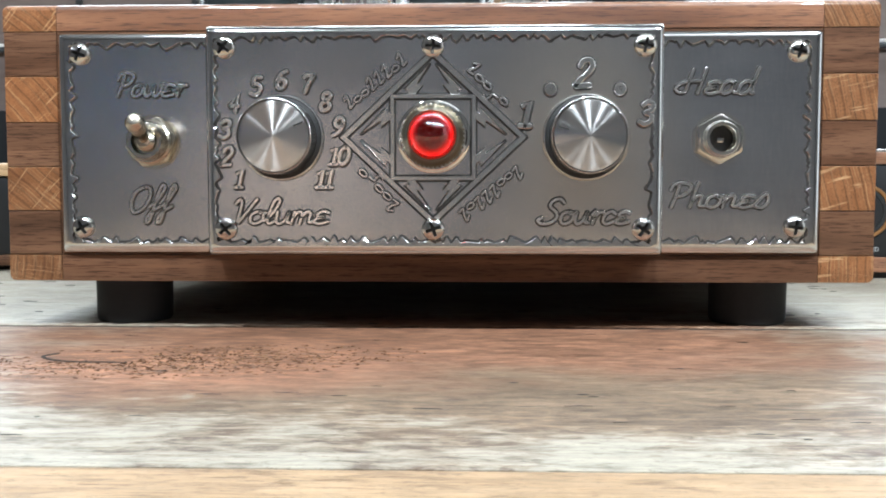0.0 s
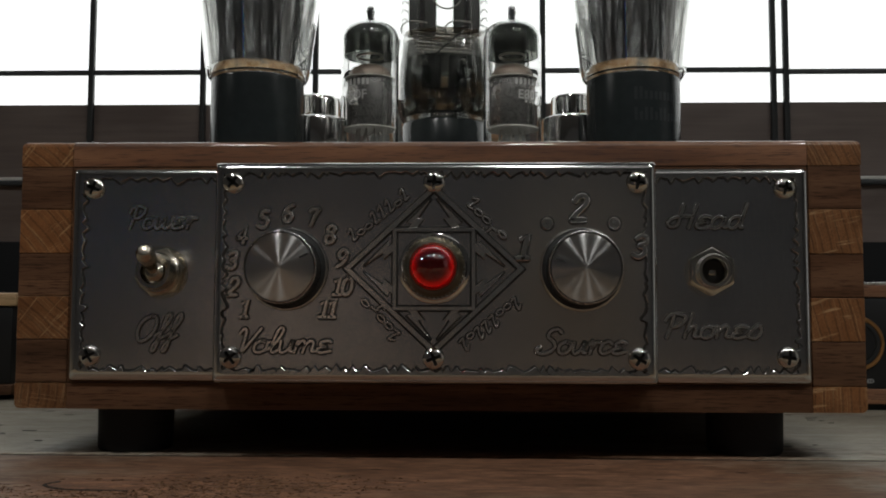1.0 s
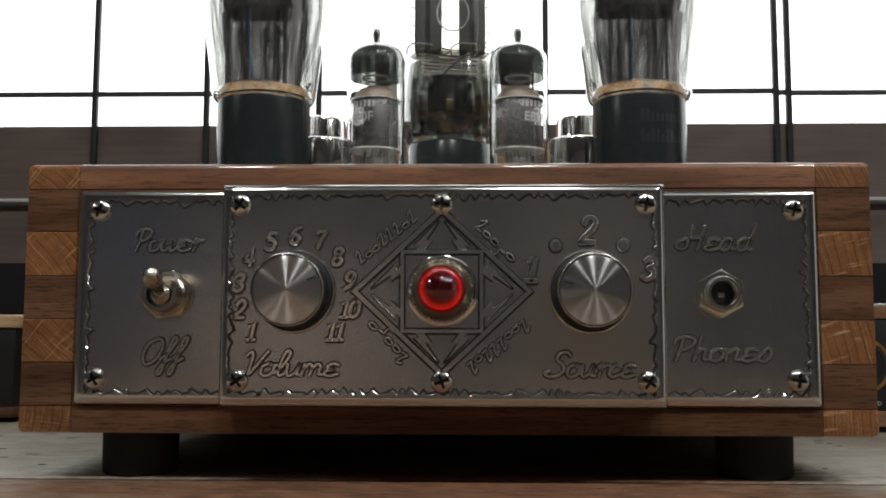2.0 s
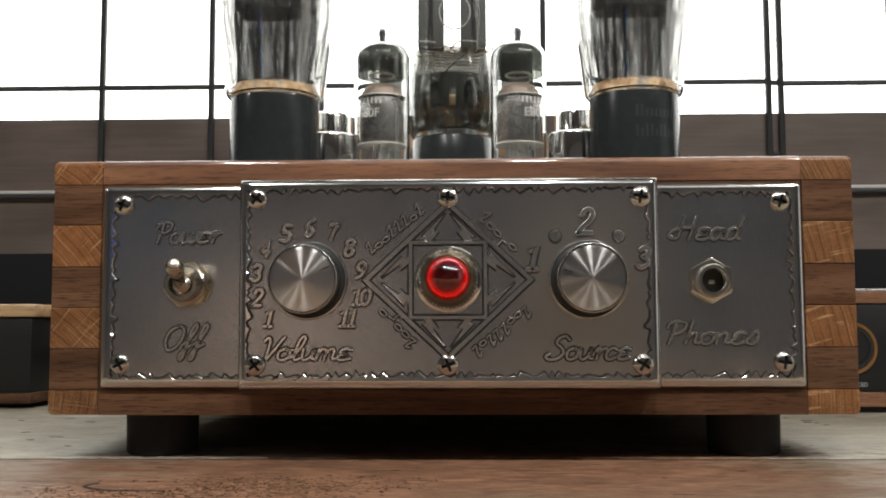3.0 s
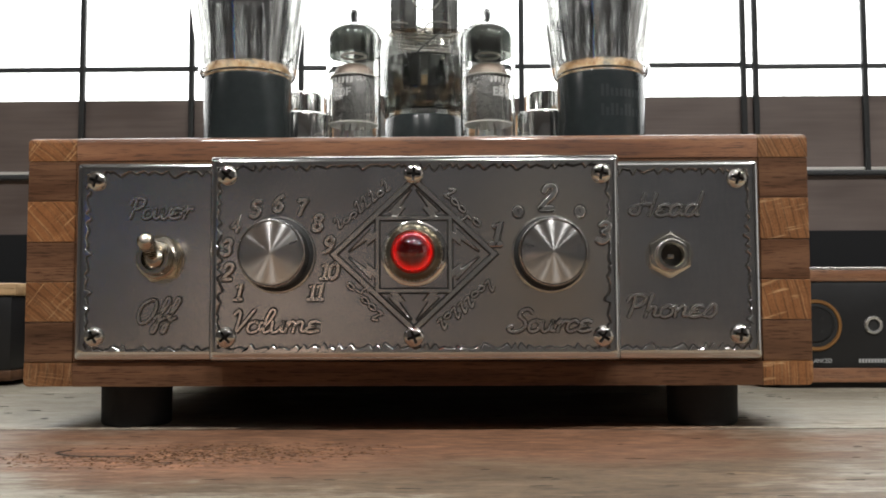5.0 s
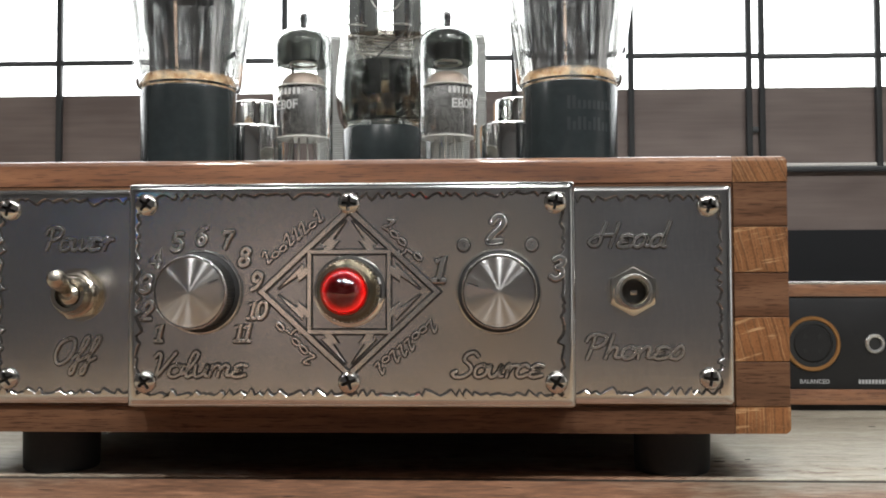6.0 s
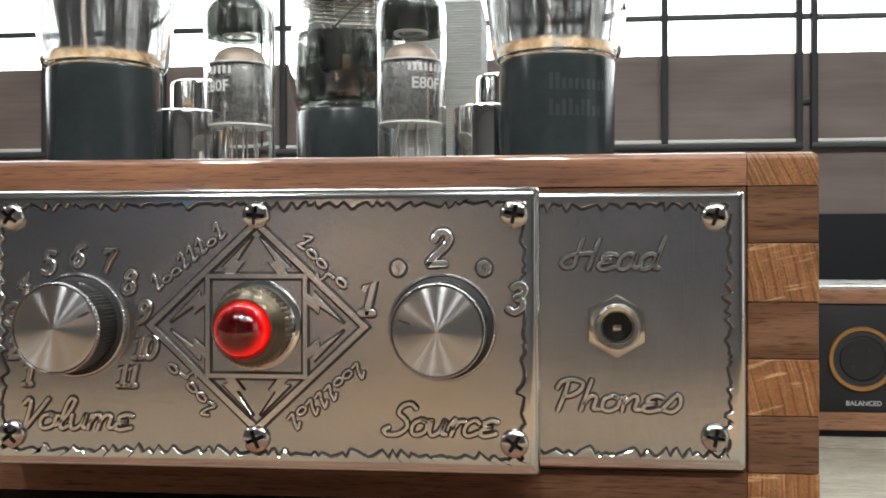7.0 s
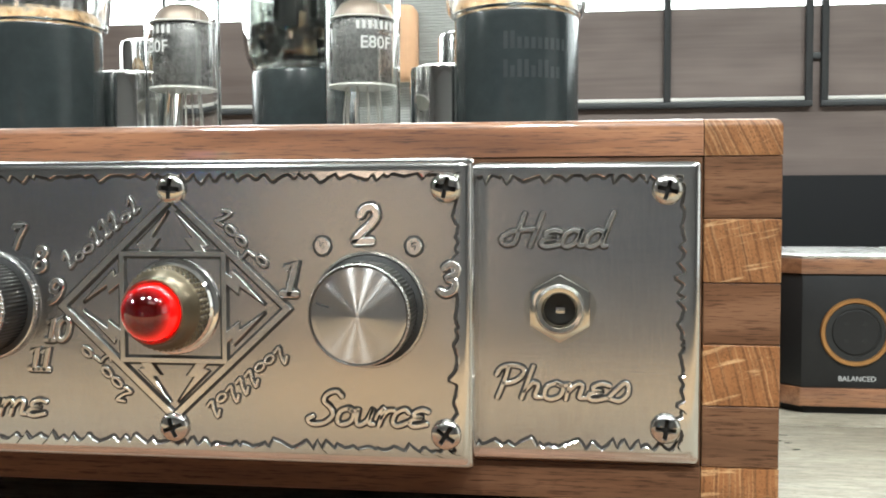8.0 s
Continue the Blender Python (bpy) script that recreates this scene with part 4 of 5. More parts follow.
PEN["7"] = (0.56, [[(0.02, 0.86), (0.06, 0.98), (0.54, 0.98)], [(0.54, 0.98), (0.32, 0.50), (0.22, 0.0)]])
PEN["8"] = (0.60, [[(0.30, 0.54), (0.10, 0.70), (0.14, 0.94), (0.34, 1.0), (0.50, 0.86), (0.46, 0.66), (0.30, 0.54), (0.08, 0.34), (0.10, 0.08), (0.32, 0.0), (0.54, 0.12), (0.52, 0.36), (0.30, 0.54)]])
PEN["9"] = (0.60, [[(0.08, 0.02), (0.38, 0.22), (0.54, 0.64), (0.44, 0.96), (0.20, 1.0), (0.06, 0.76), (0.16, 0.54), (0.38, 0.52), (0.52, 0.68)]])
PEN["0"] = (0.62, [[(0.32, 1.0), (0.08, 0.76), (0.08, 0.22), (0.30, 0.0), (0.54, 0.24), (0.54, 0.78), (0.32, 1.0)]])


def numeral(text, x, z, size, front, parent):
    """A raised numeral with its dark sunk outline, centred at (x, z)."""
    cap = size * 0.72
    wide = sum(PEN[c][0] for c in text) * cap
    raised, sunk, at = [], [], x - wide / 2 - 0.1 * cap
    fat = 0.124 * cap + 0.00008
    for c in text:
        step, lines = PEN[c]
        for line in lines:
            pts = [(at + px * cap + pz * cap * 0.2, z + (pz - 0.5) * cap) for px, pz in line]
            pts = pts if c in "147" else [(p.x, p.y) for p in curve_through(pts, 5)]
            raised.append(stroke(pts, fat, 0.0, 0.0008))
            sunk.append(ribbon(pts, fat + 0.00042, 0.00004))
        at += step * cap
    up = Matrix.Translation((0, front, 0))
    t = part("numeral", moved(merged(*raised), up), RAISED, parent, "raised bright numeral", 28.0)
    part("outline", moved(merged(*sunk), up), PATINA, t, "dark sunk outline")


def bolt(k):
    """A lightning bolt rising from a bar of the square towards a point of the diamond; k picks one of eight mirrored places."""
    shape = ((0.0010, 0.0234), (0.0053, 0.0171), (0.0033, 0.0169), (0.0058, 0.0137), (0.0086, 0.0137), (0.0075, 0.0151), (0.0092, 0.0153))
    sx, sz = ((1, 1), (-1, 1), (-1, -1), (1, -1))[k % 4]
    return [(sx * p, sz * q) if k < 4 else (sx * q * 0.995, sz * p) for p, q in shape]


def bevelled_ring(outer, inner, high):
    """A raised band between two outlines of equal corner count, with sloping flanks."""
    bm = bmesh.new()
    ease = 0.10
    rows = []
    for o, i in zip(outer, inner):
        o, i = Vector(o), Vector(i)
        rows.append([bm.verts.new((p.x, -h, p.y)) for p, h in ((o, 0.0), (o.lerp(i, ease), high), (i.lerp(o, ease), high), (i, 0.0))])
    for a, b in zip(rows, rows[1:] + rows[:1]):
        for k in range(3):
            bm.faces.new((a[k], a[k + 1], b[k + 1], b[k]))
    return bm


def emblem(front, parent):
    """The diamond with a square and eight bolts, in flat raised bands with dark edges."""
    up = Matrix.Translation((0, front, AXIS_Z - 0.0005))
    ring = lambda c, d: [(0, d), (c, 0), (0, -d), (-c, 0)]  # noqa: E731
    square = lambda c: [(-c, c), (c, c), (c, -c), (-c, -c)]  # noqa: E731

    def band(name, outer, inner, label):
        b = part(name, moved(bevelled_ring(outer, inner, 0.00075), up), RAISED, parent, label, 25.0)
        dark = [ribbon([p, q], 0.00052, 0.00004) for line in (outer, inner) for p, q in zip(line, line[1:] + line[:1])]
        part("outline", moved(merged(*dark), up), PATINA, b, "dark sunk outline")
    band("diamond_frame", ring(0.0302, 0.0283), ring(0.0276, 0.0258), "flat raised diamond frame")
    band("square_frame", square(0.0138), square(0.0124), "flat raised square frame")
    for k in range(8):
        edge = bolt(k)
        b = part("lightning_bolt", moved(prism(edge, 0.0, 0.00072, 0.00012), up), RAISED, parent, "flat raised lightning bolt", 25.0)
        part("outline", moved(ribbon(edge + edge[:1], 0.00056, 0.00004), up), PATINA, b, "dark sunk outline")
    # maker's words along the diamond's sides, as plain loops and dashes
    tall_long, tall_short = (1.0, 0.4, 0.4, 1.0, 1.0, 1.0, 0.4, 1.0), (1.0, 0.4, 0.4, -0.7, 0.4)
    for start, end, heights in (((-0.0285, 0.0098), (-0.0090, 0.0252), tall_long), ((0.0112, 0.0232), (0.0242, 0.0108), tall_short),
                                ((0.0285, -0.0098), (0.0090, -0.0252), tall_long), ((-0.0112, -0.0232), (-0.0242, -0.0108), tall_short)):
        a, b = Vector(start), Vector(end)
        run = (b - a).normalized()
        rise = Vector((-run.y, run.x))
        step = (b - a).length / len(heights)
        raised, sunk = [], []
        for k, tall in enumerate(heights):
            at = a + run * step * (k + 0.5) - rise * 0.0014
            lean = run * 0.0009
            if abs(tall) < 0.5:
                line = [at + run * step * 0.42 * math.cos(t) + (rise * 0.0008) * (1 + math.sin(t)) + lean * 0.3 for t in (0.6 + 2 * math.pi * q / 12 for q in range(12))]
            else:
                top = rise * 0.0040 * tall + lean * tall * 1.3
                line = curve_through([(p.x, p.y) for p in (at - run * step * 0.45 + top * 0.72, at - run * step * 0.05 + top, at + top * 0.4, at - run * step * 0.12, at + run * step * 0.45 + rise * 0.0003)], 4)
            pts = [(p.x, p.y) for p in (Vector((q[0], q[1])) for q in line)]
            raised.append(stroke(pts, 0.00042, 0.0, 0.00065))
            sunk.append(ribbon(pts, 0.00078, 0.00004))
        m = part("scroll_mark", moved(merged(*raised), up), RAISED, parent, "raised scrolled mark", 28.0)
        part("outline", moved(merged(*sunk), up), PATINA, m)


def screw_mesh():
    r, h = 0.0037, 0.0022
    dome = lathe([(0.0, -0.0006), (r, -0.0006), (r, 0.0005)] + [(r * math.cos(t), 0.0005 + (h - 0.0005) * math.sin(t)) for t in (0.25, 0.5, 0.75, 1.0, 1.25, 1.45)] + [(0.0, h)], 28)
    w, span, deep = 0.00054, 0.0025, 0.0004
    bm = cut(dome, box(-w, w, -span, span, deep, 0.004), box(-span, span, -w, w, deep, 0.004), lathe([(0.0, 0.0002), (0.0009, 0.0006), (0.0011, 0.004), (0.0, 0.004)], 8))
    # Faces inside the cross are coloured black, standing in for their shade.
    for f in bm.faces:
        c = f.calc_center_median()
        low = 0.0005 + (h - 0.0005) * math.sqrt(max(0.0, 1 - (c.x * c.x + c.y * c.y) / (r * r))) - 0.00012
        if (abs(c.x) < w * 1.6 or abs(c.y) < w * 1.6) and 0.0 < c.z < low and c.xy.length < span * 1.05:
            f.material_index = 1
    me = mesh_of(moved(bm, FRONT), "screw", SCREW_CHROME, 30.0)
    me.materials.append(BLACK_HOLE)
    return me


def eased(bm, z, corner):
    """Rounds a board's front edge at height z and, for a corner piece, its outer edge too."""
    out = [e for e in bm.edges if all(abs(v.co.z - z) < 1e-5 for v in e.verts) and (all(abs(v.co.y) < 1e-5 for v in e.verts) or (corner and all(abs(abs(v.co.x) - W) < 1e-5 for v in e.verts)))]
    if z < 0.05:
        out = [e for e in out if corner and abs(e.verts[0].co.x - e.verts[1].co.x) < 1e-5]
    if out:
        bmesh.ops.bevel(bm, geom=out, offset=0.0021, segments=6, affect="EDGES", profile=0.5)
    return bm


def build_amplifier():
    amp = tagged(empty("tube_amplifier", (0, 0, 0)), "walnut tube amplifier with cast pewter front plates, switched on", "amplifier")
    # finger-jointed wooden case
    inner = W - COL
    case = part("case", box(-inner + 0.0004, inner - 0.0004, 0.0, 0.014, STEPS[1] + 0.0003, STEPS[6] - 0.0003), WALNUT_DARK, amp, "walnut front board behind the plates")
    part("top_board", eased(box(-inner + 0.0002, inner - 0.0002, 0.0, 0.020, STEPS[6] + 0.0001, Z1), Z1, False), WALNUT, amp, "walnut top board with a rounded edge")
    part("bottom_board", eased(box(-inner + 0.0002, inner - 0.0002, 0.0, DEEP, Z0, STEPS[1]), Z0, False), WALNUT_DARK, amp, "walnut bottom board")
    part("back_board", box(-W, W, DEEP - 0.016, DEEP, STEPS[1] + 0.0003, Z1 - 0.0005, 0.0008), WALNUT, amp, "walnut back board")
    part("deck", box(-inner + 0.0004, inner - 0.0004, 0.0205, DEEP - 0.0165, Z1 - 0.006, Z1 - 0.003, 0.0002), NICKEL, amp, "plain metal top deck")
    for side in (-1, 1):
        xs = sorted((side * inner, side * W))
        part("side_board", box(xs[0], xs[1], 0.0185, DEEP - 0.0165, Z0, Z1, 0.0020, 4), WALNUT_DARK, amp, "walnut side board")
        for k, (a, b) in enumerate(zip(STEPS, STEPS[1:])):
            pale = k % 2 == 0
            z0, z1 = a + 0.00008, b - 0.00008
            end = k in (0, 6)
            bm = box(xs[0], xs[1], 0.0 if pale else 0.00015, 0.018, z0, z1, 0.0 if end else 0.00022, 1)
            if end:
                eased(bm, z1 if k == 6 else z0, True)
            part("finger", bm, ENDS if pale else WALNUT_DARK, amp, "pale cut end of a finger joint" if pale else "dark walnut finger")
    for x in (-0.111, 0.111):
        for y in (0.022, 0.235):
            foot = lathe([(0.0, 0.0), (0.0126, 0.0), (0.0133, 0.001), (0.0135, Z0 - 0.0002), (0.0, Z0 - 0.0002)], 40)
            part("foot", moved(foot, Matrix.Translation((x, y, 0))), RUBBER, amp, "round black rubber foot")
    # plates
    mid = plate("centre_plate", -0.0741, 0.0741, 0.0259, 0.1001, Y_MID, -0.0001, (0.0040, 0.0046, 0.0050, 0.0044), 0.0013, 5, amp, "deep cast pewter centre plate with a torn-edge rim")
    left = plate("side_plate", -0.127, -0.070, 0.026, 0.0995, Y_SIDE, -0.0001, (0.0046, 0.0016, 0.0042, 0.0040), 0.0015, 7, amp, "cast pewter side plate with a torn-edge rim")
    right = plate("side_plate", 0.070, 0.1275, 0.026, 0.0993, Y_SIDE, -0.0001, (0.0016, 0.0046, 0.0042, 0.0040), 0.0015, 9, amp, "cast pewter side plate with a torn-edge rim")
    head = screw_mesh()
    for k, (x, z, own) in enumerate(((-0.0675, 0.093, mid), (0, 0.093, mid), (0.0675, 0.093, mid), (-0.0675, 0.0345, mid), (0, 0.0345, mid), (0.0675, 0.0345, mid), (-0.1195, 0.0927, left), (-0.1195, 0.0345, left), (0.1195, 0.0925, right), (0.1195, 0.0347, right))):
        s = part("screw", head, SCREW_CHROME, own, "domed chrome cross-head screw")
        s.matrix_basis = pose(x, (Y_MID if own is mid else Y_SIDE) - 0.0001, z, 0, (37, 5, 12, 52, 70, 33, 20, 61, 15, 8)[k], 0)
    script("Power", -0.1072, -0.0830, 0.0785, 0.0078, Y_SIDE, left)
    script("Off", -0.1030, -0.0885, 0.0395, 0.0088, Y_SIDE, left)
    script("Volume", -0.0650, -0.0330, 0.0362, 0.0080, Y_MID, mid)
    script("Source", 0.0350, 0.0640, 0.0362, 0.0080, Y_MID, mid)
    script("Head", 0.0815, 0.1065, 0.0787, 0.0082, Y_SIDE, right)
    script("Phones", 0.0780, 0.1110, 0.0412, 0.0082, Y_SIDE, right)
    for text, x, z in (("1", -0.0628, 0.0508), ("2", -0.0668, 0.0580), ("3", -0.0675, 0.0668), ("4", -0.0642, 0.0752), ("5", -0.0571, 0.0806), ("6", -0.0488, 0.0827), ("7", -0.0404, 0.0812), ("8", -0.0346, 0.0755), ("9", -0.0306, 0.0674), ("10", -0.0302, 0.0582), ("11", -0.0350, 0.0508)):
        numeral(text, x, z, 0.0078, Y_MID, mid)
    for text, x, z, size in (("1", 0.0300, 0.0716, 0.0112), ("2", 0.0485, 0.0843, 0.0112), ("3", 0.0682, 0.0715, 0.0098)):
        numeral(text, x, z, size, Y_MID, mid)
    for x in (0.0376, 0.0598):
        ring = [(x + 0.0018 * math.cos(t), 0.0792 + 0.0020 * math.sin(t)) for t in (2 * math.pi * k / 24 for k in range(25))]
        glyph = [(x + 0.0005, 0.0800), (x - 0.0005, 0.0799), (x - 0.0004, 0.0791), (x + 0.0004, 0.0793), (x + 0.0002, 0.0785)]
        up = Matrix.Translation((0, Y_MID, 0))
        disc = [(x + 0.0019 * math.cos(t), 0.0792 + 0.0021 * math.sin(t)) for t in (2 * math.pi * k / 24 for k in range(24))]
        t = part("round_mark", moved(prism(disc, 0.0, 0.0005, 0.00022), up), RAISED, mid, "small raised round mark", 28.0)
        part("outline", moved(ribbon(ring, 0.00072, 0.00004), up), PATINA, t)
        part("sunk_sign", moved(ribbon(glyph, 0.00026, 0.00055), up), PATINA, t, "small dark sign cut into the mark")
    emblem(Y_MID, mid)
    build_knob(amp, -0.0492, 25.0)
    build_knob(amp, 0.0490, 165.0)
    build_indicator(amp)
    build_toggle(amp)
    build_jack(amp)
    build_transformer(amp)
    for side in (-1, 1):
        build_can(amp, side * 0.0562, 0.083)
    return amp


def build_knob(amp, x, turn):
    """A turned metal knob: dark flange with a bright milled edge, knurled dark barrel, spun face with an engraved index line."""
    k = part("knob", lathe([(0.0, 0.0016), (0.0119, 0.0016), (0.0119, 0.0115), (0.0117, 0.0121), (0.0, 0.0121)], 288, 72, 0.00026, (1, 2)), KNOB_DARK, amp, "turned metal knob with a knurled dark barrel")
    flange = part("flange", lathe([(0.0, 0.0002), (0.0134, 0.0002), (0.0134, 0.0012), (0.0126, 0.0017), (0.0, 0.0017)], 96), BLACK_HOLE, k, "black flange behind the knob")
    milled = part("milled_edge", lathe([(0.0131, 0.0002), (0.0140, 0.0003), (0.0141, 0.0010), (0.0138, 0.0016), (0.0133, 0.0017), (0.0131, 0.0002)], 320, 80, 0.00024, (1, 3)), KNURL, k, "bright finely milled edge")
    face = part("knob_face", lathe([(0.0, 0.0134)] + [(q * 0.00108, 0.0134 - 0.0012 * q / 10) for q in range(1, 11)] + [(0.0112, 0.01205), (0.0113, 0.0118), (0.0, 0.0116)], 128), SPUN, k, "bright spun aluminium face", 20.0)
    edge = part("knurled_edge", lathe([(0.0112, 0.0116), (0.0115, 0.0126), (0.0118, 0.0125), (0.0120, 0.0121), (0.0120, 0.0116), (0.0112, 0.0116)], 288, 72, 0.00030, (2, 4)), KNURL, k, "bright knurled edge")
    mark = part("index_line", box(-0.0016, 0.0016, -0.00024, 0.00024, -0.0002, 0.00014), BLACK_HOLE, k, "short engraved index line")
    k.matrix_basis = Matrix.Translation((x, Y_MID, AXIS_Z - 0.0005)) @ FRONT
    for o in (face, mark, flange, milled, edge):
        o.matrix_parent_inverse = Matrix()
    mark.matrix_basis = Matrix.Rotation(radians(turn), 4, "Z") @ Matrix.Translation((0.0085, 0, 0.01248)) @ Matrix.Rotation(math.atan(0.111), 4, "Y")


def build_indicator(amp):
    """The round red pilot lamp: chrome washer, two knurled rows, tapered neck and a domed lens."""
    m = Matrix.Translation((0.0002, Y_MID, AXIS_Z - 0.0003)) @ FRONT
    lamp = part("indicator_lamp", moved(lathe([(0.0, 0.0020), (0.0092, 0.0020), (0.0092, 0.0072), (0.0097, 0.0075), (0.0097, 0.0080), (0.0093, 0.0086), (0.0086, 0.0096), (0.0081, 0.0112), (0.0079, 0.0126), (0.0075, 0.0131), (0.0070, 0.0128), (0.0070, 0.0040), (0.0, 0.0040)], 72), m), BEZEL, amp, "brassy bezel of a lit red pilot lamp")
    part("washer", moved(lathe([(0.0, 0.0002), (0.0117, 0.0002), (0.0119, 0.0006), (0.0117, 0.0011), (0.0111, 0.0014), (0.0, 0.0014)], 72), m), CHROME, lamp, "broad chrome washer")
    part("flange", moved(lathe([(0.0, 0.0015), (0.0108, 0.0015), (0.0109, 0.0028), (0.0104, 0.0033), (0.0, 0.0033)], 8 * 9), m), CHROME, lamp, "bright chrome flange")
    for h0 in (0.0034, 0.0055):
        part("knurled_ring", moved(lathe([(0.0095, h0), (0.0103, h0 + 0.0002), (0.0103, h0 + 0.0016), (0.0095, h0 + 0.0018)], 264, 44, 0.0008, (1, 2)), m), BEZEL, lamp, "knurled brassy ring")
        # Dark ring puts the shade of the knurl valleys into colour.
        part("knurl_valleys", moved(lathe([(0.0090, h0 + 0.0002), (0.00968, h0 + 0.0003), (0.00968, h0 + 0.0015), (0.0090, h0 + 0.0016)], 72), m), PATINA, lamp, "dark ring standing in for shade between the knurls")
    def cap(r, z0, rise):
        return [(r * math.cos(t), z0 + rise * math.sin(t)) for t in (math.pi / 2 * k / 16 for k in range(16))] + [(0.0, z0 + rise)]
    skin = [(0.0068, 0.0090)] + cap(0.0068, 0.0132, 0.0065)
    lining = cap(0.0063, 0.0132, 0.0060)[::-1] + [(0.0063, 0.0090)]
    part("lens", moved(lathe(skin + lining + skin[:1], 64), m), RED_LENS, lamp, "domed red glass lens", 60.0)
    part("lit_core", moved(lathe([(0.0, 0.0080), (0.0060, 0.0080)] + cap(0.0060, 0.0130, 0.0057), 56), m), RED_GLOW, lamp, "lit core under the lens, brightest at its rim", 60.0)


def hexagon(r, h0, h1, turn, bevel=0.0004):
    bm = bmesh.new()
    ring = [bm.verts.new((r * math.cos(radians(60 * k + turn)), r * math.sin(radians(60 * k + turn)), h0)) for k in range(6)]
    f = bm.faces.new(ring)
    ext = bmesh.ops.extrude_face_region(bm, geom=[f])
    for v in ext["geom"]:
        if isinstance(v, bmesh.types.BMVert):
            v.co.z = h1
    bmesh.ops.bevel(bm, geom=bm.edges[:], offset=bevel, segments=2, affect="EDGES", profile=0.5)
    return bm


def build_toggle(amp):
    m = Matrix.Translation((-0.0952, Y_SIDE, 0.0632)) @ FRONT
    t = part("toggle_switch", moved(lathe([(0.0, 0.0), (0.0092, 0.0), (0.0092, 0.0007), (0.0, 0.0007)], 40), m), AGED_NICKEL, amp, "nickel toggle switch with its lever up")
    part("nut", moved(hexagon(0.0088, 0.0007, 0.0030, 12), m), AGED_NICKEL, t)
    part("dress_nut", moved(lathe([(0.0, 0.003), (0.0076, 0.003), (0.0076, 0.0046), (0.0068, 0.0052), (0.0, 0.0052)], 96, 30, 0.0002, (1, 2)), m), AGED_NICKEL, t)
    part("bushing", moved(lathe([(0.0, 0.005), (0.0064, 0.005), (0.0063, 0.0060), (0.0059, 0.0066), (0.0063, 0.0072), (0.0059, 0.0078), (0.0062, 0.0084), (0.0057, 0.0092), (0.0044, 0.0092), (0.0040, 0.0070), (0.0, 0.0070)], 40), m), AGED_NICKEL, t, "threaded bushing")
    part("pivot", moved(lathe([(0.0, 0.0068), (0.0037, 0.0070), (0.0035, 0.0088), (0.0022, 0.0100), (0.0, 0.0103)], 28), m), AGED_NICKEL, t)
    lever = lathe([(0.0, 0.0), (0.0017, 0.0), (0.0019, 0.004), (0.0027, 0.0090), (0.0032, 0.0115), (0.0030, 0.0136), (0.0019, 0.0149), (0.0, 0.0153)], 28)
    tip = Matrix.Translation((-0.0952, Y_SIDE - 0.0080, 0.0634)) @ pose(0, 0, 0, 90 - 24, 0, 0) @ pose(0, 0, 0, 0, 4, 0)
    part("lever", moved(lever, tip), AGED_NICKEL, t, "polished bat-shaped lever tilted upward")


def build_jack(amp):
    m = Matrix.Translation((0.0940, Y_SIDE, 0.0638)) @ FRONT
    j = part("headphone_jack", moved(lathe([(0.0, 0.0), (0.0088, 0.0), (0.0088, 0.0005), (0.0, 0.0005)], 40), m), NICKEL, amp, "nickel headphone jack with a hexagonal nut")
    nut = cut(hexagon(0.0084, 0.0005, 0.0030, 30), lathe([(0.0, -0.01), (0.0055, -0.01), (0.0055, 0.01), (0.0, 0.01)], 32))
    part("nut", moved(nut, m), JACK_METAL, j, "hexagonal nut")
    part("barrel", moved(lathe([(0.0056, 0.0), (0.0060, 0.0005), (0.0060, 0.0034), (0.0056, 0.0037), (0.0060, 0.0041), (0.0056, 0.0045), (0.0060, 0.0049), (0.0058, 0.0060), (0.0053, 0.0066), (0.0044, 0.0065), (0.0038, 0.0056), (0.0036, -0.004)], 40), m), JACK_METAL, j, "threaded ring")
    part("bore", moved(lathe([(0.0, 0.0006), (0.0042, 0.0006), (0.0042, 0.0012), (0.0, 0.0012)], 32), m), BLACK_HOLE, j, "dark bore")
    part("contact", moved(box(-0.0010, 0.0013, -0.0013, 0.0004, 0.0012, 0.0020, 0.0002), m), NICKEL, j, "bright spring contact")


def build_can(amp, x, y):
    """A short chrome can on the deck, with a smaller and taller one close behind it."""
    z, side = Z1 - 0.0031, math.copysign(1, x)
    can = lathe([(0.0, 0.0), (0.0134, 0.0), (0.0134, 0.0266), (0.0130, 0.0276), (0.0122, 0.0280), (0.0118, 0.0272), (0.0, 0.0272)], 56)
    part("chrome_can", moved(can, Matrix.Translation((x, y, z))), CHROME, amp, "short polished chrome can")
    tall = lathe([(0.0, 0.0), (0.0112, 0.0), (0.0112, 0.0415), (0.0107, 0.0430), (0.0096, 0.0436), (0.0092, 0.0424), (0.0, 0.0424)], 48)
    part("tall_can", moved(tall, Matrix.Translation((x + side * 0.0039, y + 0.0252, z))), CHROME, amp, "taller polished chrome can")


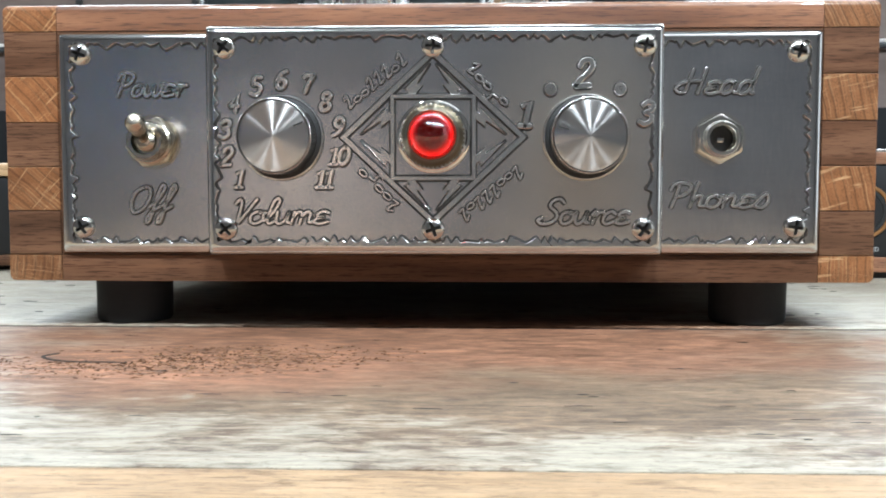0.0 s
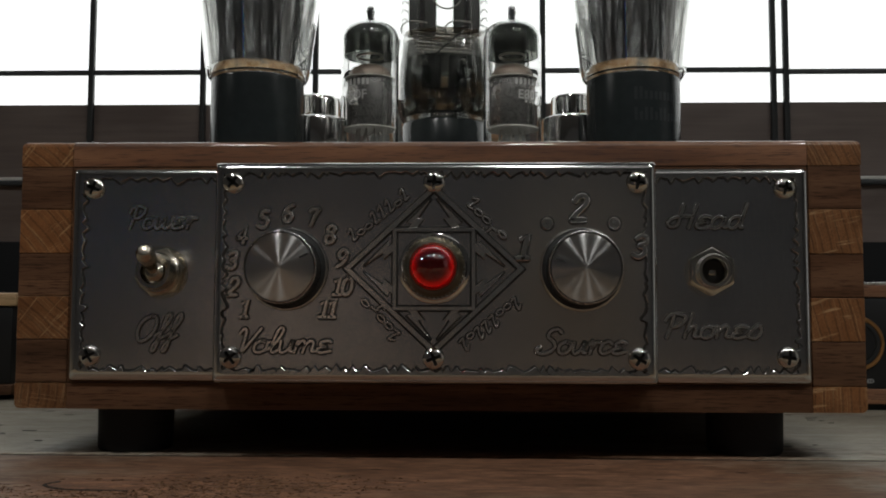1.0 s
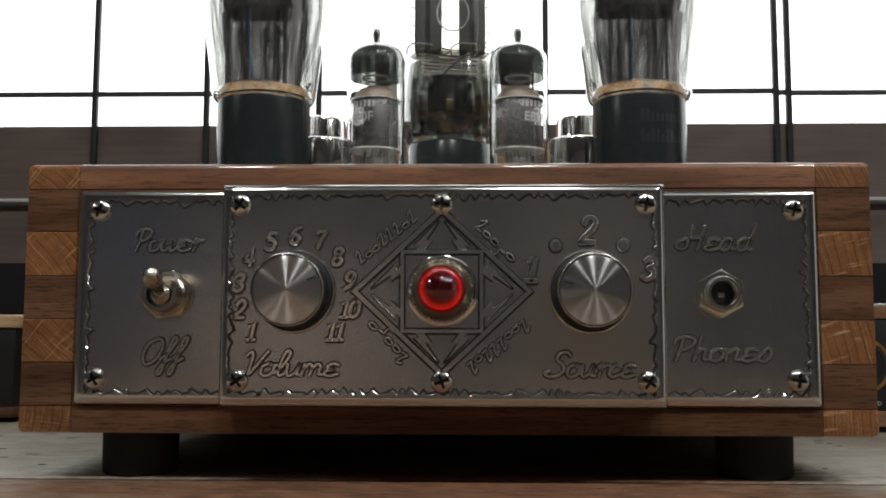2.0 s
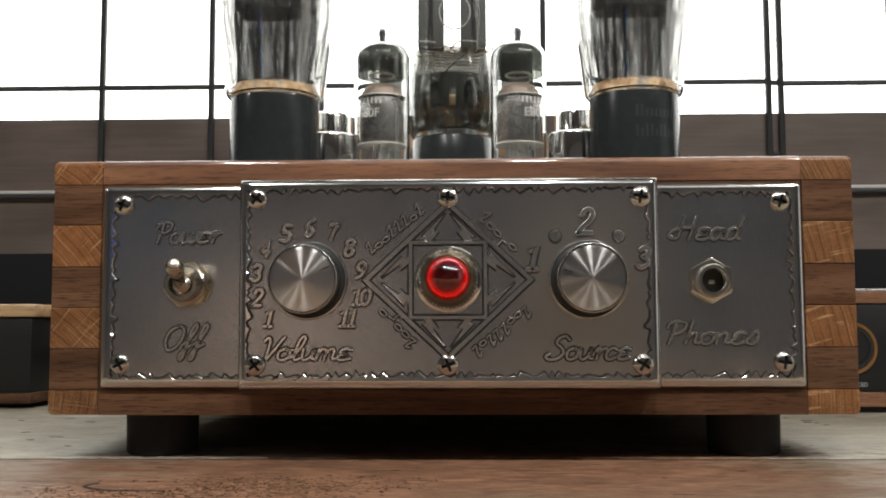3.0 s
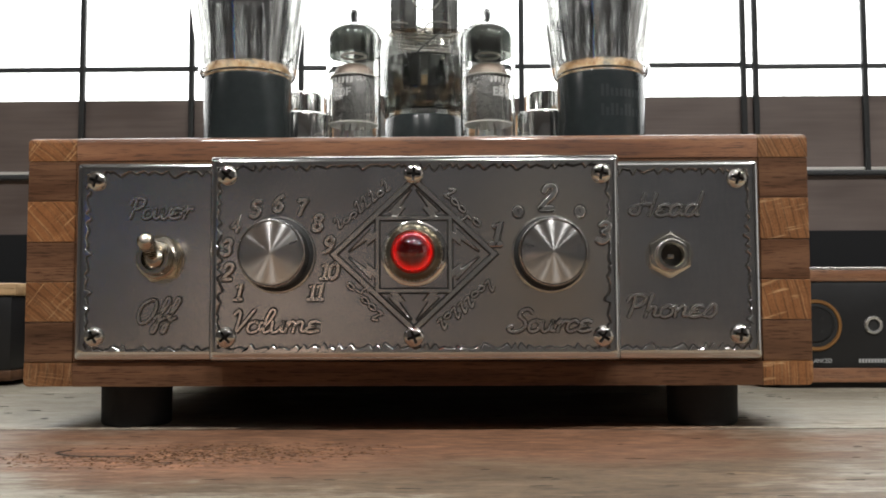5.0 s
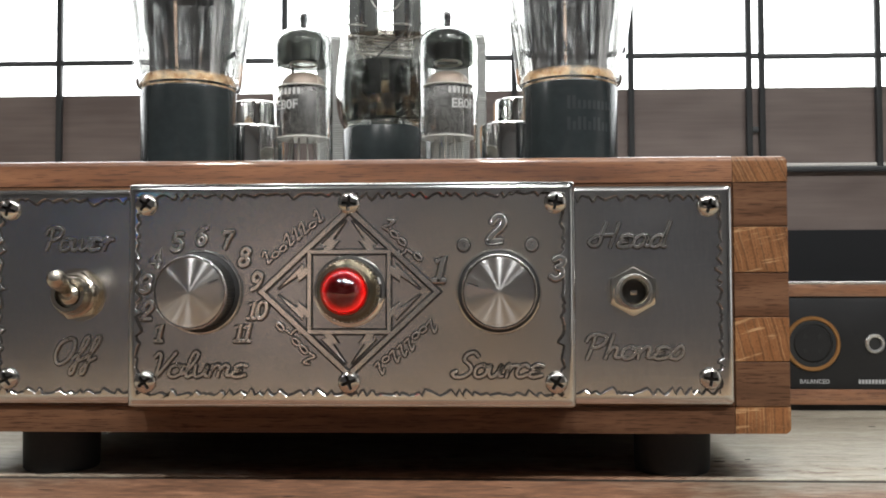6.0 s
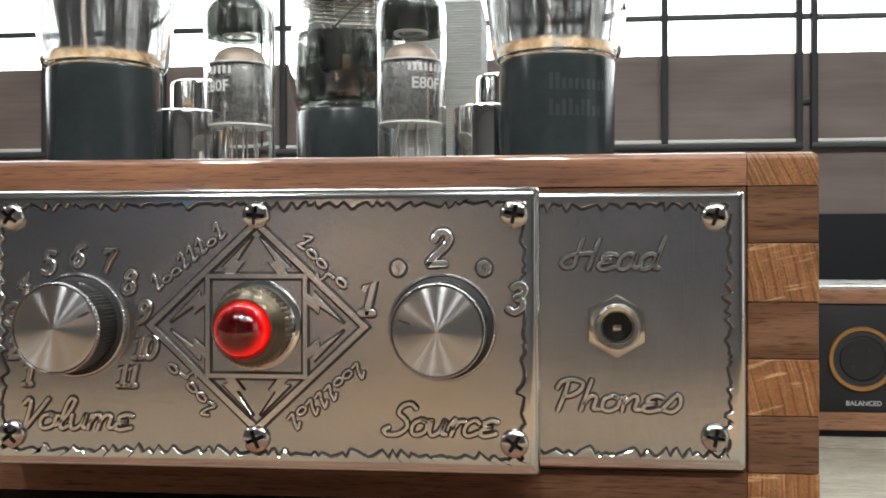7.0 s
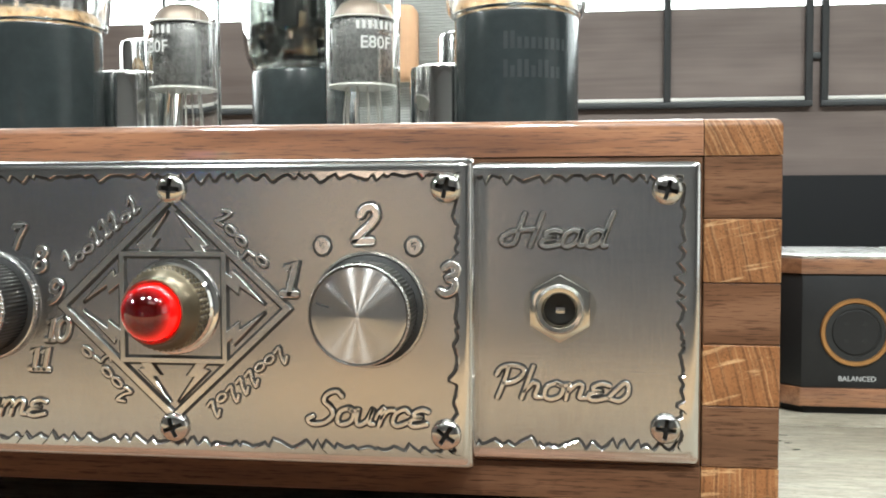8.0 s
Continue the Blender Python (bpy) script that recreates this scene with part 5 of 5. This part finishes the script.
def build_transformer(amp):
    """The power transformer behind the valves: a stack of steel sheets round a paper-wrapped coil."""
    z0, z1 = Z1 - 0.0031, 0.2065
    t = part("transformer", box(-0.0452, 0.0452, 0.2035, 0.2525, z0, z1, 0.0006), LAMINATION, amp, "open transformer with stacked steel sheets")
    z = z0 + 0.002
    rng = random.Random(3)
    while z < z1 - 0.003:
        part("lamination", box(-0.0454 - rng.uniform(0, 0.0006), 0.0454 + rng.uniform(0, 0.0007), 0.2030, 0.2530, z, z + 0.0010, 0.0002, 1), LAMINATION, t)
        z += 0.0013
    part("coil", box(-0.0265, 0.0275, 0.188, 0.2021, 0.1450, 0.1790, 0.004, 3), PAPER, t, "tan paper-wrapped coil")


# ---- the valves ----
def shell(profile, wall):
    """A hollow glass body from its outer profile: outer skin and an inner skin set in by the wall."""
    inner = []
    for i, (r, h) in enumerate(profile):
        a, b = Vector(profile[max(i - 1, 0)]), Vector(profile[min(i + 1, len(profile) - 1)])
        d = (b - a).normalized()
        q = Vector((r, h)) + Vector((-d.y, d.x)) * wall
        inner.append((max(q.x, 0.0) if r > 1e-6 else 0.0, q.y))
    bm = lathe(profile + inner[::-1] + profile[:1], 72)
    bmesh.ops.remove_doubles(bm, verts=bm.verts[:], dist=1e-6)
    return bm


def smooth_profile(points, per=4):
    out = [(max(p.x, 0.0), p.y) for p in curve_through(points, per)]
    out[-1] = (0.0, out[-1][1])
    return out


def wrap(bm, x, y, r, turn):
    """Bends flat type in the (x, z) plane round an upright cylinder."""
    for v in bm.verts:
        a = v.co.x / r + turn
        v.co = (x + (r - v.co.y * 0.3) * math.sin(a), y - (r - v.co.y * 0.3) * math.cos(a), v.co.z)
    return bm


DECK_Z = Z1 - 0.0030


def build_power_valve(x, y, label, marked):
    """A large shouldered valve: dark base, cement collar, wide bulb, silvered foot and a dark anode."""
    v = tagged(empty("power_tube", (x, y, DECK_Z)), label, "vacuum tube", "power tubes on the deck")
    at = Matrix.Translation((x, y, 0))
    part("base", moved(lathe([(0.0, DECK_Z), (0.0190, DECK_Z), (0.0192, DECK_Z + 0.001), (0.0192, 0.1448), (0.0190, 0.1460), (0.0176, 0.1466), (0.0, 0.1466)], 72), at), BAKELITE, v, "black bakelite base")
    if marked:
        # faded maker's words on the base, as plain marks
        for row, (z, n, span) in enumerate(((0.1345, 10, 0.0205), (0.1262, 9, 0.0185))):
            rng = random.Random(21 + row)
            for k in range(n):
                w = span / n
                tall = 0.0052 if k == 0 or rng.random() < 0.2 else 0.0034
                part("faded_mark", wrap(box(-0.0065 + k * w, -0.0065 + k * w + w * 0.62, -0.00012, 0.0, z, z + tall), x, y, 0.01921, 0.2), FAINT_PRINT, v, "faded grey mark")
    outer = smooth_profile([(0.0182, 0.1462), (0.0203, 0.1470), (0.0214, 0.1490), (0.0219, 0.1530), (0.0230, 0.1625), (0.0245, 0.1735), (0.0257, 0.1830), (0.0256, 0.1925), (0.0225, 0.2030), (0.0172, 0.2120), (0.0160, 0.2200), (0.0160, 0.2360), (0.0130, 0.2440), (0.0, 0.2470)], 4)
    bulb = part("bulb", moved(shell(outer, 0.0014), at), GLASS, v, "clear shouldered glass bulb", 60.0)
    bulb.visible_shadow = False
    part("collar", moved(lathe([(0.0120, 0.1468), (0.0176, 0.1469), (0.0186, 0.1480), (0.0187, 0.1500), (0.0178, 0.1518), (0.0150, 0.1524), (0.0120, 0.1525)], 56), at), CEMENT, v, "tan cement collar")
    rng = random.Random(31 if marked else 37)
    for k in range(10):
        a = 2 * math.pi * (k + rng.uniform(-0.3, 0.3)) / 10
        r0, wide = rng.uniform(0.0110, 0.0165), rng.uniform(0.0003, 0.0009)
        rod = lathe([(0.0, 0.1525), (wide, 0.1525), (wide * 1.15, 0.1660), (wide, 0.1836), (0.0, 0.1836)], 14)
        part("support_rod", moved(rod, at @ Matrix.Translation((r0 * math.cos(a), r0 * math.sin(a) * 0.8, 0))), STREAKED, v, "dark polished support rod")
    film = [(max(r - 0.0017, 0.001), h) for r, h in outer if 0.1500 < h < 0.2020]
    part("getter_film", moved(lathe(film, 96), at), FILM, v, "thin silvery film inside the bulb", 60.0)
    part("lower_shield", moved(lathe([(0.0140, 0.1510), (0.0152, 0.1560), (0.0176, 0.1700), (0.0188, 0.1836), (0.0, 0.1842)], 120, 17, 0.0012, (0, 3)), at @ Matrix.Diagonal((1.0, 0.85, 1.0, 1.0))), SILVERING, v, "streaked see-through silvering", 60.0)
    part("anode", moved(box(-0.0172, 0.0172, -0.0085, 0.0085, 0.1838, 0.2120, 0.0035, 3), at), ANODE, v, "dark grey anode box")
    part("anode_rib", moved(box(-0.0015, 0.0015, -0.0098, -0.0084, 0.1848, 0.2110, 0.0004), at), ANODE, v)
    # Chrome dots stand in for two holes with the bright window behind.
    for k in (-1, 1):
        part("rivet", moved(lathe([(0.0, 0.0), (0.0013, 0.0), (0.0011, 0.0006), (0.0006, 0.0010), (0.0, 0.0012)], 14), at @ Matrix.Translation((k * 0.0128, -0.0085, 0.1882)) @ FRONT), CHROME, v, "bright dot standing in for a hole lit from behind")
    return v


def build_noval(x, y, turn, label):
    """A small all-glass valve with a dark getter cap, grey printed anode and a sealed tip."""
    v = tagged(empty("signal_tube", (x, y, DECK_Z)), label, "vacuum tube", "small tubes on the deck")
    at = Matrix.Translation((x, y, 0))
    r = 0.0122
    outer = [(r * 0.96, DECK_Z), (r, DECK_Z + 0.002), (r, 0.130), (r, 0.150), (r, 0.1655)]
    outer += [(r * math.cos(t) ** 0.72, 0.1655 + 0.0079 * math.sin(t) ** 0.9) for t in (0.2, 0.4, 0.6, 0.8, 1.0, 1.2, 1.36)]
    outer += [(0.0024, 0.1739), (0.0019, 0.1757), (0.0022, 0.1780), (0.0018, 0.1800), (0.0, 0.1812)]
    bulb = part("bulb", moved(shell(outer, 0.0007), at), GLASS, v, "clear glass bulb with a sealed tip", 60.0)
    bulb.visible_shadow = False
    part("tip", moved(lathe([(0.0, 0.1735), (0.0014, 0.1735), (0.0012, 0.1757), (0.0015, 0.1778), (0.0011, 0.1796), (0.0, 0.1804)], 16), at), STREAKED, v, "dark sealed glass tip")
    cap = [(r - 0.0010, 0.1582), (r - 0.0009, 0.1650)] + [((r - 0.0009) * math.cos(t) ** 0.72, 0.1650 + 0.0076 * math.sin(t) ** 0.9) for t in (0.2, 0.4, 0.6, 0.8, 1.0, 1.2, 1.4)] + [(0.0, 0.1727)]
    part("getter_cap", moved(lathe(cap, 48), at), FILM_DARK, v, "dark silvery getter film under the dome", 60.0)
    part("getter_ring", moved(tube([(0.0055 * math.cos(t), 0.0055 * math.sin(t), 0.1585) for t in (2 * math.pi * k / 24 for k in range(24))], 0.0005, 6, True), at), WIRE, v, "wire getter ring")
    part("upper_mica", moved(lathe([(0.0, 0.1482), (0.0106, 0.1482), (0.0106, 0.1487), (0.0, 0.1487)], 40), at), MICA, v, "pale mica disc")
    part("shield_cap", moved(lathe([(0.0092, 0.1488), (0.0089, 0.1506), (0.0074, 0.1530), (0.0047, 0.1544), (0.0, 0.1548)], 40), at), BROWNED, v, "rounded browned shield")
    part("anode", moved(lathe([(0.0, 0.1278), (0.0094, 0.1278), (0.0096, 0.1284), (0.0096, 0.1475), (0.0094, 0.1481), (0.0, 0.1481)], 48), at), SCREEN_MESH, v, "grey see-through mesh shield")
    part("inner_anode", moved(lathe([(0.0, 0.1290), (0.0052, 0.1290), (0.0052, 0.1470), (0.0, 0.1470)], 24), at @ Matrix.Diagonal((1.0, 0.6, 1.0, 1.0))), ANODE, v, "dark inner electrode")
    part("lower_mica", moved(lathe([(0.0, 0.1268), (0.0109, 0.1268), (0.0109, 0.1274), (0.0, 0.1274)], 40), at), MICA, v, "pale mica disc")
    for k in range(9):
        a = 2 * math.pi * (k + 0.3) / 10
        part("pin_wire", moved(tube([(0.0058 * math.cos(a), 0.0058 * math.sin(a), DECK_Z + 0.002), (0.0062 * math.cos(a), 0.0062 * math.sin(a), 0.1180), (0.0052 * math.cos(a), 0.0052 * math.sin(a), 0.1270)], 0.00035, 6), at), WIRE, v)
    part("button_base", moved(lathe([(0.0, DECK_Z), (0.0095, DECK_Z), (0.0092, DECK_Z + 0.004), (0.0, DECK_Z + 0.005)], 40), at), GLASS, v, "glass base")
    bars = [box(-0.0064 + 0.0019 * k, -0.0064 + 0.0019 * k + 0.0010, -0.00006, 0.0, 0.1438, 0.1464) for k in range(7)]
    for bar in bars:
        part("printed_mark", wrap(bar, x, y, r + 0.00003, turn), PRINT, v, "white printed mark")
    code = type_mesh("E80F", 0.0054, 0.00002, 0.0, 0.00005)
    part("type_code", wrap(moved(code, Matrix.Translation((0, 0, 0.1395))), x, y, r + 0.00003, turn), PRINT, v, "white printed type code")
    return v


def build_rectifier(x, y):
    """The taller middle valve: dark base, pear-shaped silvered lower bulb, twin dark anodes and wire springs above."""
    v = tagged(empty("rectifier_tube", (x, y, DECK_Z)), "tall glass rectifier tube with twin dark anodes and black base", "vacuum tube")
    at = Matrix.Translation((x, y, 0))
    part("base", moved(lathe([(0.0, DECK_Z), (0.0193, DECK_Z), (0.0195, DECK_Z + 0.001), (0.0195, 0.1358), (0.0188, 0.1370), (0.0, 0.1372)], 64), at), BAKELITE, v, "black bakelite base")
    outer = smooth_profile([(0.0180, 0.1366), (0.0198, 0.1385), (0.0216, 0.1430), (0.0225, 0.1500), (0.0226, 0.1580), (0.0218, 0.1680), (0.0208, 0.1760), (0.0204, 0.1900), (0.0206, 0.2250), (0.0200, 0.2420), (0.0150, 0.2560), (0.0, 0.2620)], 4)
    bulb = part("bulb", moved(shell(outer, 0.0012), at), GLASS, v, "clear glass bulb", 60.0)
    bulb.visible_shadow = False
    film = [(max(r - 0.0016, 0.001), h) for r, h in outer if 0.1392 < h < 0.1665]
    part("getter_film", moved(lathe(film, 64), at), FILM_SMOKE, v, "dark smoky getter film inside the bulb", 60.0)
    haze = [(max(r - 0.0016, 0.001), h) for r, h in outer if 0.1660 < h < 0.1780]
    part("getter_haze", moved(lathe(haze, 64), at), FILM_HAZE, v, "thin grey edge of the getter film", 60.0)
    # glass stem and pinch with its warm core
    part("stem", moved(lathe([(0.0150, 0.1374), (0.0120, 0.1400), (0.0088, 0.1450), (0.0074, 0.1500), (0.0070, 0.1530), (0.0, 0.1532)], 40), at), GLASS, v, "flared glass stem")
    part("pinch", moved(box(-0.0072, 0.0072, -0.0022, 0.0022, 0.1490, 0.1600, 0.0018, 3), at), CEMENT, v, "warm tan pinch")
    part("core", moved(lathe([(0.0, 0.1412), (0.0030, 0.1416), (0.0026, 0.1490), (0.0, 0.1492)], 20), at), CEMENT, v, "tan core of the stem")
    for k in (-1, 1):
        part("heater_shield", moved(box(k * 0.0062 - 0.0044, k * 0.0062 + 0.0044, -0.0050, 0.0050, 0.1535, 0.1690, 0.0012, 2), at), ANODE, v, "dark lower shield")
        # Small cup added on each side to make a bright glint.
        part("bright_cup", moved(lathe([(0.0, 0.0), (0.0016, 0.0002), (0.0019, 0.0014), (0.0013, 0.0030), (0.0, 0.0034)], 20), at @ Matrix.Translation((k * 0.0088, -0.0075, 0.1630))), NICKEL, v, "small nickel cup added for a bright glint")
        bead = bmesh.new()
        bmesh.ops.create_uvsphere(bead, u_segments=20, v_segments=12, radius=0.0034)
        part("glass_bead", moved(bead, at @ Matrix.Translation((k * 0.0150, -0.0095, 0.1455)) @ Matrix.Diagonal((0.8, 0.6, 1.25, 1.0))), GLASS, v, "round glass bead")
        part("anode", moved(box(k * 0.0102 - 0.0062, k * 0.0102 + 0.0062, -0.0055, 0.0055, 0.1806, 0.2380, 0.0015, 2), at), ANODE, v, "tall dark anode")
        part("anode_fold", moved(box(k * 0.0102 - 0.0011, k * 0.0102 + 0.0011, -0.0064, -0.0054, 0.1812, 0.2376, 0.0004), at), STREAKED, v, "bright fold down the anode")
        loop = [(k * 0.0102 + 0.0098 * math.cos(t), -0.0065 + 0.0030 * math.sin(t * 2), 0.1805 + 0.0035 * math.sin(t)) for t in (2 * math.pi * q / 24 for q in range(24))]
        part("wire_loop", moved(tube(loop, 0.00038, 6, True), at), WIRE, v, "loose wire loop under the anode")
        for q in range(5):
            z = 0.1848 + 0.0042 * q
            line = [(k * 0.0166, -0.004, z), (k * 0.0180, -0.006, z + 0.0010), (k * 0.0192, -0.004, z + 0.0003), (k * 0.0197, -0.001, z + 0.0012)]
            part("spring", moved(tube(curve_through(line, 4), 0.00035, 6), at), WIRE, v)
        for q in range(3):
            px = k * 0.0102 + (q - 1) * 0.0042
            part("support_wire", moved(tube([(px, 0.0, 0.1806), (px * 0.95, 0.0, 0.1760), (px * 0.6, 0.0, 0.1690)], 0.0005, 6), at), WIRE, v)
    part("mica_disc", moved(lathe([(0.0, 0.1800), (0.0186, 0.1800), (0.0186, 0.1805), (0.0, 0.1805)], 40), at @ Matrix.Diagonal((1.0, 0.55, 1.0, 1.0))), MICA_CLEAR, v, "oval mica spacer")
    for q in range(6):
        z = 0.1698 + 0.0016 * q
        part("cross_wire", moved(tube([(-0.0125 - 0.0004 * q, -0.006, z + 0.0016), (0.0, -0.007, z), (0.0125, -0.006, z - 0.0006)], 0.00045, 6), at), WIRE, v)
    part("diagonal_wire", moved(tube(curve_through([(-0.0050, -0.0095, 0.1665), (0.0010, -0.0105, 0.1722), (0.0090, -0.0095, 0.1790)], 5), 0.0004, 6), at), BAR_BLACK, v, "dark slanting wire")
    part("getter_ring", moved(tube([(0.0015 + 0.0072 * math.cos(t), -0.012, 0.1968 + 0.0085 * math.sin(t)) for t in (2 * math.pi * k / 28 for k in range(28))], 0.0004, 6, True), at), WIRE, v, "round wire getter loop")
    return v


# ---- the neighbours on the table ----
def chamfered(x0, x1, y0, y1, z0, z1, c, bevel=0.0):
    """A flat body with the two near corners cut off in plan."""
    bm = bmesh.new()
    ring = [(x0 + c * 0.95, y0), (x1 - c * 0.95, y0), (x1, y0 + c), (x1, y1), (x0, y1), (x0, y0 + c)]
    f = bm.faces.new([bm.verts.new((a, b, z0)) for a, b in ring])
    ext = bmesh.ops.extrude_face_region(bm, geom=[f])
    for g in ext["geom"]:
        if isinstance(g, bmesh.types.BMVert):
            g.co.z = z1
    if bevel:
        bmesh.ops.bevel(bm, geom=bm.edges[:], offset=bevel, segments=2, affect="EDGES", profile=0.5)
    return bm


def build_black_device():
    """The low black unit with walnut trims, round balanced socket and a small jack."""
    x0, x1, y0, y1 = 0.1850, 0.405, 0.1820, 0.2700
    d = tagged(empty("headphone_amplifier", (x0, y0, 0)), "low black audio unit with walnut trims and bronze socket ring", "audio unit")
    part("base", chamfered(x0 + 0.003, x1 - 0.003, y0 + 0.003, y1 - 0.003, 0.0, 0.0032, 0.008), RUBBER, d, "black base")
    part("lower_trim", chamfered(x0, x1, y0, y1, 0.0033, 0.0112, 0.0085, 0.0005), WALNUT, d, "walnut lower trim")
    body = part("body", chamfered(x0 + 0.0008, x1 - 0.0008, y0 + 0.0010, y1 - 0.0005, 0.0113, 0.0594, 0.0085, 0.0003), DEVICE_BLACK, d, "black front panel")
    part("upper_trim", chamfered(x0, x1, y0, y1, 0.0595, 0.0660, 0.0085, 0.0005), WALNUT, d, "walnut upper trim")
    part("top_plate", chamfered(x0 + 0.0006, x1 - 0.0006, y0 + 0.0006, y1 - 0.0006, 0.0661, 0.0674, 0.0085, 0.0003), SILVER, d, "bright silver top plate")
    f = y0 + 0.0010
    m = Matrix.Translation((0.2155, f, 0.0350)) @ FRONT
    s = part("socket_ring", moved(lathe([(0.0124, 0.0002), (0.0142, 0.0002), (0.0144, 0.0008), (0.0140, 0.0014), (0.0126, 0.0014), (0.0122, 0.0008)], 56), m), GOLD_RING, d, "bronze ring round the balanced socket")
    part("insert", moved(lathe([(0.0, 0.0004), (0.0104, 0.0004), (0.0104, 0.0009), (0.0122, 0.0009), (0.0122, 0.0003)], 48), m), BLACK_HOLE, s, "black socket insert")
    part("core", moved(lathe([(0.0, 0.0010), (0.0092, 0.0010), (0.0096, 0.0006)], 40), m), DEVICE_BLACK, s, "dark grey socket core")
    for a in (45, 135, 225, 315):
        part("pin_hole", moved(lathe([(0.0, 0.0012), (0.0010, 0.0012), (0.0010, 0.0009)], 12), m @ Matrix.Translation((0.0052 * math.cos(radians(a)), 0.0052 * math.sin(radians(a)), 0))), BLACK_HOLE, s)
    m2 = Matrix.Translation((0.2475, f, 0.0350)) @ FRONT
    j = part("jack_ring", moved(lathe([(0.0033, 0.0), (0.0050, 0.0002), (0.0051, 0.0009), (0.0044, 0.0016), (0.0034, 0.0014), (0.0032, 0.0)], 36), m2), SILVER, d, "silver jack ring")
    part("bore", moved(lathe([(0.0, 0.0003), (0.0033, 0.0003), (0.0033, 0.0001)], 24), m2), BLACK_HOLE, j)
    up = Matrix.Translation((0.2165, f - 0.0001, 0.0152))
    part("socket_label", moved(type_mesh("BALANCED", 0.0030, 0.00003, 0.0, 0.00004), up), LABEL_GREY, body, "pale grey lettering")
    bars = [box(0.2390 + 0.0017 * k, 0.2390 + 0.0017 * k + 0.0012, f - 0.0001, f - 0.00002, 0.0141, 0.0163) for k in range(11)]
    part("jack_label", merged(*bars), LABEL_GREY, body, "row of pale grey marks")
    return d


def build_left_device():
    """A black unit between a pale wooden top slab and a thin brown base slab, on small feet."""
    x1, y0 = -0.2505, 0.2150
    d = tagged(empty("speaker_stand", (x1, y0, 0)), "black audio unit between a pale wooden top and brown base", "audio unit")
    part("top_slab", box(x1 - 0.20, x1, y0, y0 + 0.12, 0.0541, 0.0616, 0.0012), PALE_WOOD, d, "pale wooden slab")
    part("body", box(x1 - 0.198, x1 - 0.0032, y0 + 0.002, y0 + 0.118, 0.0090, 0.0540, 0.0008), DEVICE_BLACK, d, "black body")
    part("base_slab", box(x1 - 0.20, x1 - 0.0015, y0, y0 + 0.12, 0.0028, 0.0089, 0.0010), WALNUT_DARK, d, "thin brown wooden base")
    for x in (x1 - 0.020, x1 - 0.180):
        for y in (y0 + 0.018, y0 + 0.100):
            part("foot", moved(lathe([(0.0, 0.0), (0.009, 0.0), (0.010, 0.001), (0.010, 0.0027), (0.0, 0.0027)], 28), Matrix.Translation((x, y, 0))), RUBBER, d)
    return d


def build_cable():
    line = curve_through([(-0.37, 0.355, 0.0250), (-0.31, 0.350, 0.0190), (-0.285, 0.350, 0.0150), (-0.25, 0.352, 0.0050), (-0.22, 0.355, 0.0031), (-0.12, 0.36, 0.0031), (0.02, 0.36, 0.0031)], 8)
    c = tagged(part("cable", tube(line, 0.0030, 10), CABLE), "dark grey cable sloping down onto the table", "cable")
    return c


# ---- everything in its place ----
build_room()
build_window()
build_side_window()
build_lamps()
build_screens()
build_table()
build_amplifier()
build_power_valve(-0.0772, 0.0620, "large shouldered glass tube with black base, unlit", False)
build_power_valve(0.0795, 0.0640, "large shouldered glass tube with faded marks on black base", True)
build_noval(-0.0308, 0.0680, -0.42, "small glass tube with dark getter cap and white print")
build_noval(0.0296, 0.0690, 0.58, "small glass tube with dark getter cap and white print")
build_rectifier(-0.0003, 0.1080)
build_black_device()
build_left_device()
build_cable()
